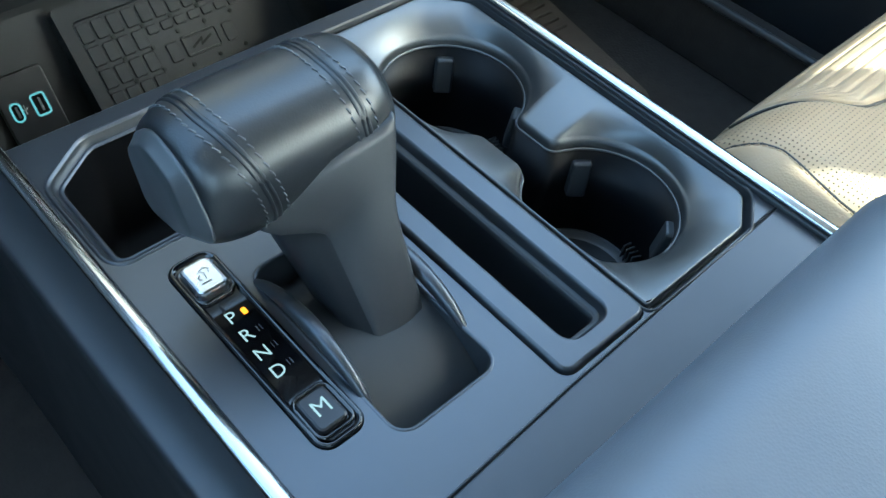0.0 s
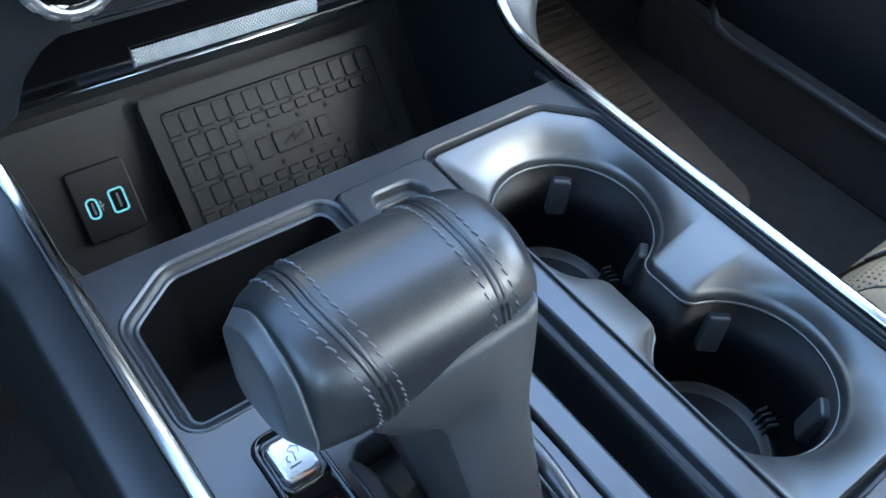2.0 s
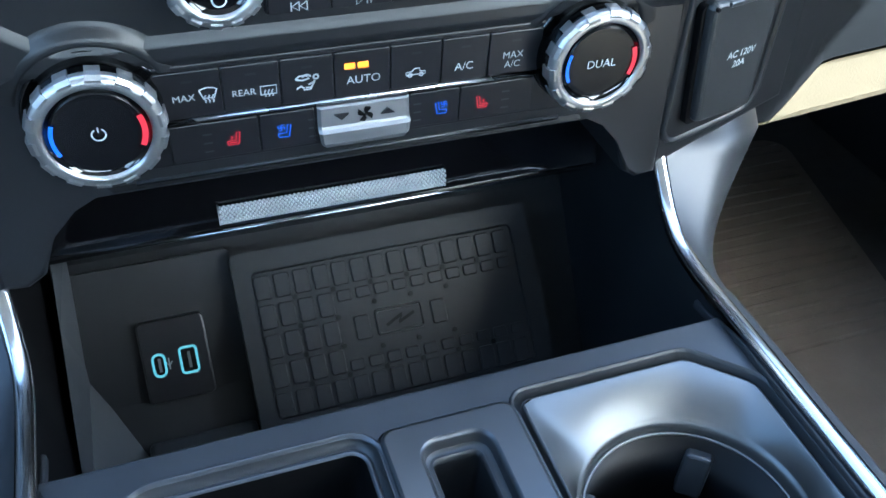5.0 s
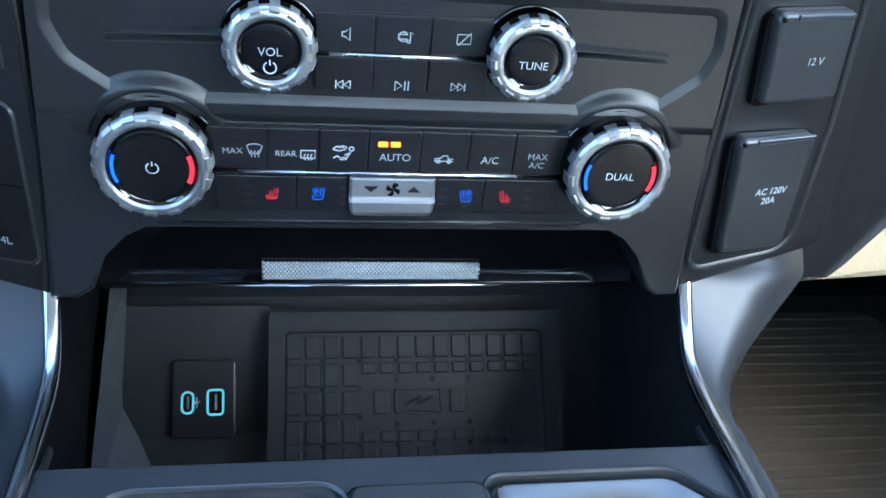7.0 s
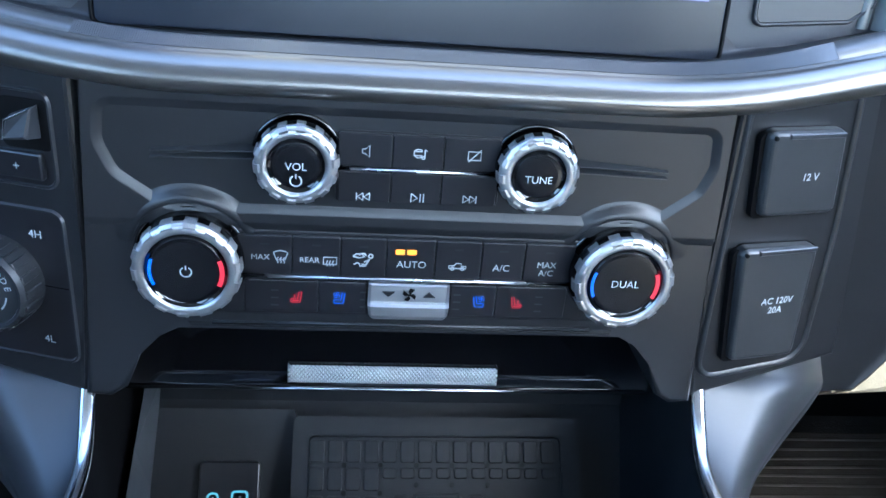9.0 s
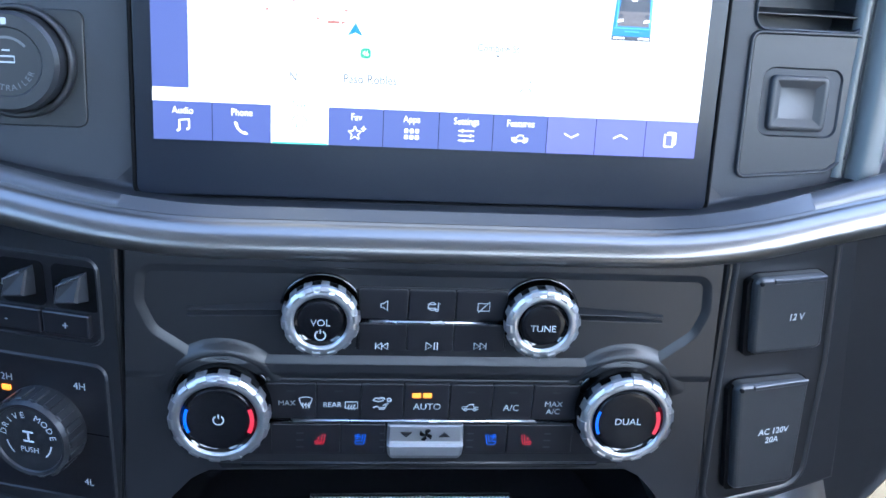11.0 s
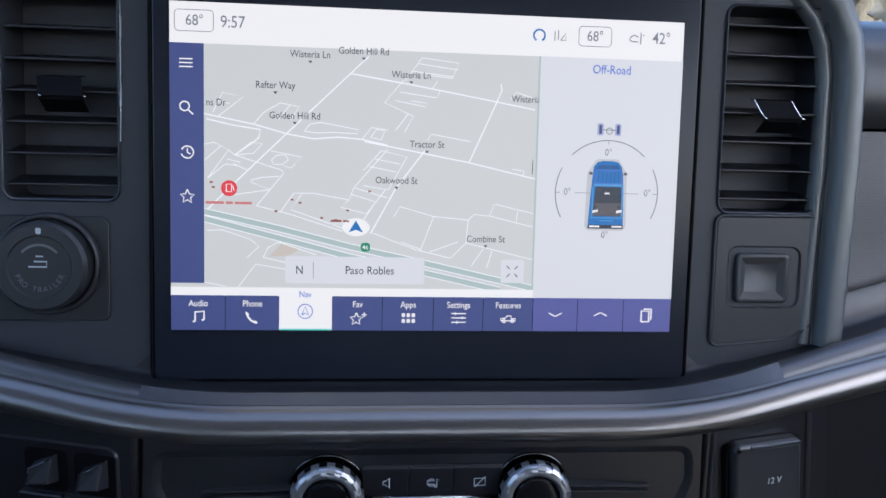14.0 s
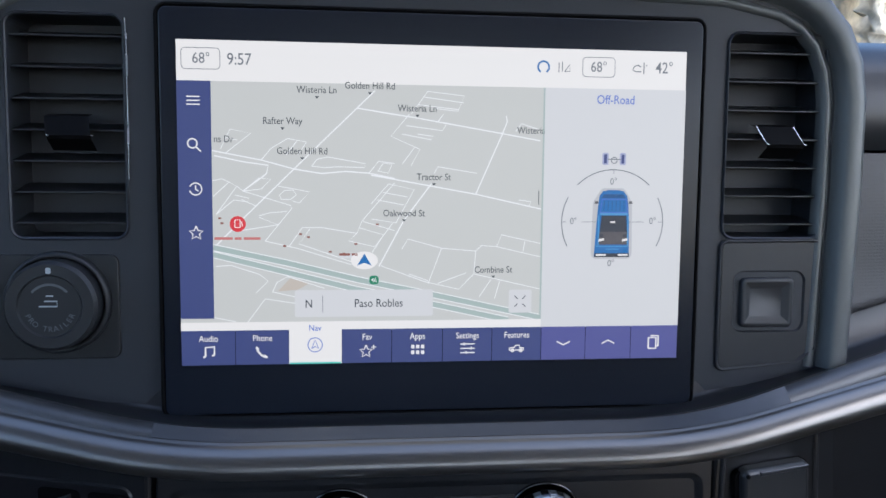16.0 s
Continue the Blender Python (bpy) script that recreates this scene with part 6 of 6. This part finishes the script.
tr = thing("trailer_knob", "round black trailer assist knob on the dashboard", "knob", S0 @ pose(-0.0605, 0.0425, -0.007) @ Matrix.Scale(0.86, 4))
part("base_plate", pillow(rect(-0.038, -0.046, 0.034, 0.016), -0.002, 0.0012, 0.005, 0.0008), PLASTIC, tr)
part("collar", lathe([(0.0300, 0.0), (0.0296, 0.006), (0.0275, 0.0075), (0.0268, 0.004)], 56), SOFT, tr, m=pose(0, -0.012, 0), smooth=True)
kb = part("dial", lathe([(0.0262, 0.0), (0.0258, 0.016), (0.0240, 0.0185), (0.0180, 0.0185), (0.0172, 0.0172), (0.0, 0.0172)], 56), SOFT, tr, "grey rubbed dial", m=pose(0, -0.012, 0))
ring_words("PRO TRAILER", 0.0132, 205, 335, 0.0044, DIM, kb, 0.0176, True)
part("trailer_icon", strokes([[(-0.006, 0.0), (0.004, 0.0), (0.004, 0.003), (-0.003, 0.003)], [(-0.002, 0.006), (0.002, 0.006)]], 0.0009, z1=0.0176), PRINT, kb)
part("index_mark", slab(rpoly(rect(-0.0014, 0.0188, 0.0014, 0.0222), 0.0008), 0.0180, 0.0188), PRINT, kb)
part("dial_arc", strokes([arc(0, 0, 0.0125, 40, 140)], 0.0014, z1=0.0176), DIM, kb)

# outer frame that arches round screen and vents
def arch(off, zoff):
    base = [(0.3560, -0.0085), (0.3575, 0.030), (0.3595, 0.090), (0.3595, 0.140), (0.3565, 0.160), (0.3490, 0.177), (0.3370, 0.190), (0.3200, 0.199), (0.285, 0.206), (0.20, 0.209), (0.1305, 0.210)]
    full = base + [(0.243 - x, y) for x, y in base[-2::-1]]
    out = []
    for i, p in enumerate(full):
        a, b = Vector(full[max(i - 1, 0)]), Vector(full[min(i + 1, len(full) - 1)])
        d = (b - a).normalized()
        q = Vector(p) + Vector((d.y, -d.x)) * off
        out.append((q.x, q.y, zoff))
    return out


stack("outer_frame", loft([arch(o, z) for o, z in ((-0.0185, -0.012), (-0.0175, -0.006), (-0.0150, -0.0048), (-0.0125, -0.006), (-0.0115, -0.010), (-0.0095, -0.006), (-0.0080, 0.0005), (-0.0055, 0.0020), (0.0005, 0.0022), (0.0030, 0.0010), (0.0038, -0.004), (0.0038, -0.060))], close=False), FRAME_MAT, "grey arched frame", True)

# ---- passenger side of the dashboard ----
dash = thing("passenger_dashboard", "black textured dashboard in front of the passenger seat", "dashboard")
weave = material("woven_black_panel", (0.013, 0.014, 0.016), 0.42, vary=0.2, wear=0.08)
t = weave.node_tree
wv = t.nodes.new("ShaderNodeTexBrick")
wv.inputs["Scale"].default_value = 130
wv.inputs["Mortar Size"].default_value = 0.06
wv.inputs["Color1"].default_value = wv.inputs["Color2"].default_value = (1, 1, 1, 1)
wv.inputs["Mortar"].default_value = (0, 0, 0, 1)
co = t.nodes.new("ShaderNodeTexCoord")
mp = t.nodes.new("ShaderNodeMapping")
mp.inputs["Rotation"].default_value = (radians(90), 0, 0)
t.links.new(co.outputs["Object"], mp.inputs["Vector"])
t.links.new(mp.outputs["Vector"], wv.inputs["Vector"])
bp = t.nodes.new("ShaderNodeBump")
bp.inputs["Strength"].default_value = 0.8
bp.inputs["Distance"].default_value = 0.0015
t.links.new(wv.outputs["Color"], bp.inputs["Height"])
t.links.new(bp.outputs["Normal"], t.nodes["Principled BSDF"].inputs["Normal"])
xs = [0.22 + 0.56 * k / 14 for k in range(15)]
part("woven_panel", loft([[(x, y + 0.10 * (x - 0.22), z) for x in xs] for y, z in ((0.425, 0.205), (0.437, 0.225), (0.445, 0.262), (0.452, 0.300), (0.458, 0.325))], close=False), weave, dash, "woven black panel", smooth=True)
part("top_pad", loft([[(x, y + 0.10 * (x - 0.22), z) for x in xs] for y, z in ((0.456, 0.327), (0.450, 0.334), (0.450, 0.350), (0.456, 0.372), (0.468, 0.385), (0.50, 0.391), (0.92, 0.380))], close=False), SOFT, dash, "soft black top pad", smooth=True)
part("center_top_pad", loft([[(x, y, z) for x in [-0.78 + 1.0 * k / 10 for k in range(11)]] for y, z in ((0.470, 0.30), (0.470, 0.400), (0.52, 0.405), (0.92, 0.388))], close=False), SOFT, dash, smooth=True)
# slanting shadow edge on the trim, built as the panel's border
def trim_sun_edge(x):
    return max(-0.036, min(0.004, -0.038 + 1.4 * (x - 0.311)))


xs = [0.22 + 0.56 * k / 56 for k in range(57)]
# its dark lower rim stands in for shade on the cream trim
part("lower_panel", loft([[(x, y + 0.10 * (x - 0.22), z) for x in xs] for y, z in ((0.425, 0.205), (0.432, 0.17), (0.440, 0.10), (0.446, 0.03))] + [[(x, 0.449 + 0.10 * (x - 0.22), trim_sun_edge(x) + 0.003) for x in xs], [(x, 0.452 + 0.10 * (x - 0.22), trim_sun_edge(x) + 0.002) for x in xs]], close=False), PLASTIC, dash, "dark glovebox front that also covers the trim's shaded part")
part("lower_left_panel", box(-0.78, 0.42, -0.05, -0.22, 0.46, 0.40), SOFT, dash)
part("inner_side", box(0.205, 0.412, -0.06, 0.222, 0.60, 0.205, 0.004), SOFT, dash)
part("glovebox_trim", loft([[(x, y + 0.10 * (x - 0.22), trim_sun_edge(x) * (1 - f) - 0.0395 * f - drop) for x in xs] for y, f, drop in ((0.450, 0.0, 0.0), (0.4515, 0.08, 0.0), (0.4525, 0.5, 0.0), (0.4535, 0.9, 0.0), (0.456, 1.0, 0.002), (0.462, 1.0, 0.004), (0.60, 1.0, 0.010))], close=False), DIMCREAM, dash, "sunlit part of the cream leather-look lower trim")

# ---- passenger footwell and seat ----
fm = thing("floor_mat", "brown ribbed passenger floor mat", "floor mat")
part("carpet_face", slab(rpoly([(0.20, 0.31), (0.590, 0.31), (0.700, 0.815), (0.20, 0.815)], 0.03), -0.36, -0.350, 0.004), MATPILE, fm)
for k in range(20):
    y = 0.486 + 0.0165 * k
    part("rib", tube([(0.225, y, -0.3495), (0.44, y + 0.003 * math.sin(k), -0.3495), (0.585 + 0.220 * (y - 0.36), y, -0.3500)], 0.0026, 8, 0.7), MATPILE, fm, smooth=True)

seat = thing("car_seat", "cream perforated leather passenger seat cushion", "car seat")
perf = material("perforated_cream_leather", (0.37, 0.285, 0.185), 0.45, vary=0.1, wear=0.08)
t = perf.node_tree
vo = t.nodes.new("ShaderNodeTexVoronoi")
vo.voronoi_dimensions = "2D"
vo.inputs["Scale"].default_value = 270
vo.inputs["Randomness"].default_value = 0.0
rp = t.nodes.new("ShaderNodeMapRange")
rp.inputs["From Min"].default_value, rp.inputs["From Max"].default_value = 0.10, 0.20
co = t.nodes.new("ShaderNodeTexCoord")
t.links.new(co.outputs["Object"], vo.inputs["Vector"])
t.links.new(vo.outputs["Distance"], rp.inputs["Value"])
bp = t.nodes.new("ShaderNodeBump")
bp.inputs["Strength"].default_value, bp.inputs["Distance"].default_value = 1.0, 0.002
t.links.new(rp.outputs["Result"], bp.inputs["Height"])
t.links.new(bp.outputs["Normal"], t.nodes["Principled BSDF"].inputs["Normal"])
old = t.nodes["Principled BSDF"].inputs["Base Color"].links[0].from_socket
holes_mix = t.nodes.new("ShaderNodeMix")
holes_mix.data_type = "RGBA"
holes_mix.inputs["A"].default_value = (0.11, 0.088, 0.065, 1)
t.links.new(rp.outputs["Result"], holes_mix.inputs["Factor"])
t.links.new(old, holes_mix.inputs["B"])
t.links.new(holes_mix.outputs["Result"], t.nodes["Principled BSDF"].inputs["Base Color"])


def line_at(pts, v):
    for (a, p), (b, q) in zip(pts, pts[1:]):
        if v <= b:
            return p + (q - p) * max(0.0, (v - a) / (b - a))
    return pts[-1][1]


BOLSTER_SEAM = [(-0.40, 0.276), (0.0, 0.280), (0.02, 0.282), (0.04, 0.2855), (0.055, 0.2885), (0.069, 0.2905), (0.085, 0.288), (0.102, 0.279), (0.113, 0.265), (0.128, 0.255)]
ROLL_SEAM = [(0.25, 0.128), (0.318, 0.122), (0.330, 0.115), (0.345, 0.102), (0.358, 0.083), (0.369, 0.066), (0.380, 0.056), (0.404, 0.049), (0.45, 0.047), (0.70, 0.047)]


def seat_z(x, y):
    fy = min(1.0, max(0.0, (y - 0.066) / 0.063))
    fx = min(1.0, max(0.0, (0.300 - x) / 0.055))
    return -0.074 - 0.062 * (1 - math.sqrt(1 - fy * fy)) - 0.060 * (1 - math.sqrt(1 - fx * fx)) + 0.004 * math.sin((x - 0.3) * 8)


def dip(u, w=0.05):
    return 0.0040 * math.exp(-((u / w) ** 2))


N = 40
ysn = [-0.40 + 0.4 * k / 12 for k in range(12)] + [0.128 * k / N for k in range(N + 1)]
rings = [[(x, y, seat_z(x, y) - dip(1 - u, 0.10)) for y in ysn for x in [0.246 + (line_at(BOLSTER_SEAM, y) - 0.246) * u]] for u in [k / 16 for k in range(17)]]
part("side_bolster", loft(rings, close=False), CREAM, seat, "smooth cream bolster", smooth=True)
rings = []
for k in range(61):
    u = k / 60
    xt = 0.285 + 0.375 * u
    ye = line_at(ROLL_SEAM, xt)
    ring = []
    for j in range(61):
        v = j / 60
        y = -0.40 + (ye + 0.40) * (1 - (1 - v) ** 2.2)
        x = xt + (line_at(BOLSTER_SEAM, y) - 0.285) * (1 - u) ** 4
        ring.append((x, y, seat_z(x, y) - dip(u, 0.02) - dip((ye - y) / 0.005, 1.0)))
    rings.append(ring)
part("perforated_panel", loft(rings, close=False), perf, seat, "perforated cream leather", smooth=True)
pleat = []
for k in range(61):
    x = 0.318 + 0.342 * k / 60
    ys0 = line_at(ROLL_SEAM, x)
    ring = []
    for j in range(73):
        y = ys0 + (0.1288 - ys0) * j / 72
        groove = 0.0022 * math.exp(-((((y - 0.047) % 0.0105) - 0.005) / 0.0011) ** 2)
        ring.append((x, y, seat_z(x, y) - dip((y - ys0) / 0.004, 1.0) - groove))
    pleat.append(ring)
part("front_roll", loft(pleat, close=False), CREAM, seat, "pleated front roll", smooth=True)
part("front_skirt", loft([[(0.246 + 0.41 * k / 30, 0.1285 - 0.004 * (z < -0.2), z if z < -0.2 else seat_z(0.246 + 0.41 * k / 30, 0.1285) + 0.001) for k in range(31)] for z in (-0.1, -0.31)], close=False), CREAM, seat, smooth=True)
part("side_skirt", loft([[(0.2462, y, z if z < -0.2 else seat_z(0.246, y) + 0.001) for y in ysn] for z in (-0.1, -0.31)], close=False), CREAM, seat, smooth=True)
part("seat_base", box(0.26, -0.36, -0.36, 0.66, 0.10, -0.30, 0.01), SOFT, seat)
seam = [(line_at(BOLSTER_SEAM, y), y) for y in [-0.10 + 0.22 * k / 44 for k in range(45)]]
part("seam", tube([(x, y, seat_z(x, y) - 0.0040) for x, y in seam], 0.0012, 6), SOFT, seat, smooth=True)
for k in range(0, 44):
    (xa, ya), (xb, yb) = seam[k], seam[min(k + 1, 44)]
    part("stitch", tube([(xa - 0.0035, ya, seat_z(xa - 0.0035, ya) - 0.0012), (xa * 0.3 + xb * 0.7 - 0.0035, ya * 0.3 + yb * 0.7, seat_z(xb - 0.0035, yb) - 0.0012)], 0.0006, 5), CREAM, seat)
part("seam", tube([(x, line_at(ROLL_SEAM, x), seat_z(x, line_at(ROLL_SEAM, x)) - 0.0036) for x in [0.318 + 0.30 * k / 60 for k in range(61)]], 0.0013, 6), SOFT, seat, smooth=True)

# moulded pocket on the passenger door
pocket = thing("door_pocket", "grey rounded rim of the passenger door pocket", "door pocket")
part("rim", tube([(0.700, -0.30 + 0.05 * k, -0.268) for k in range(15)] + [(0.700, 0.46, -0.270), (0.700, 0.485, -0.269), (0.700, 0.503, -0.263), (0.700, 0.514, -0.252), (0.701, 0.523, -0.235), (0.703, 0.545, -0.16), (0.706, 0.56, -0.08)], 0.0055, 12), STALK, pocket, smooth=True)
part("pocket_wall", box(0.703, -0.30, -0.36, 0.735, 0.62, -0.272, 0.004), CARPET, pocket)
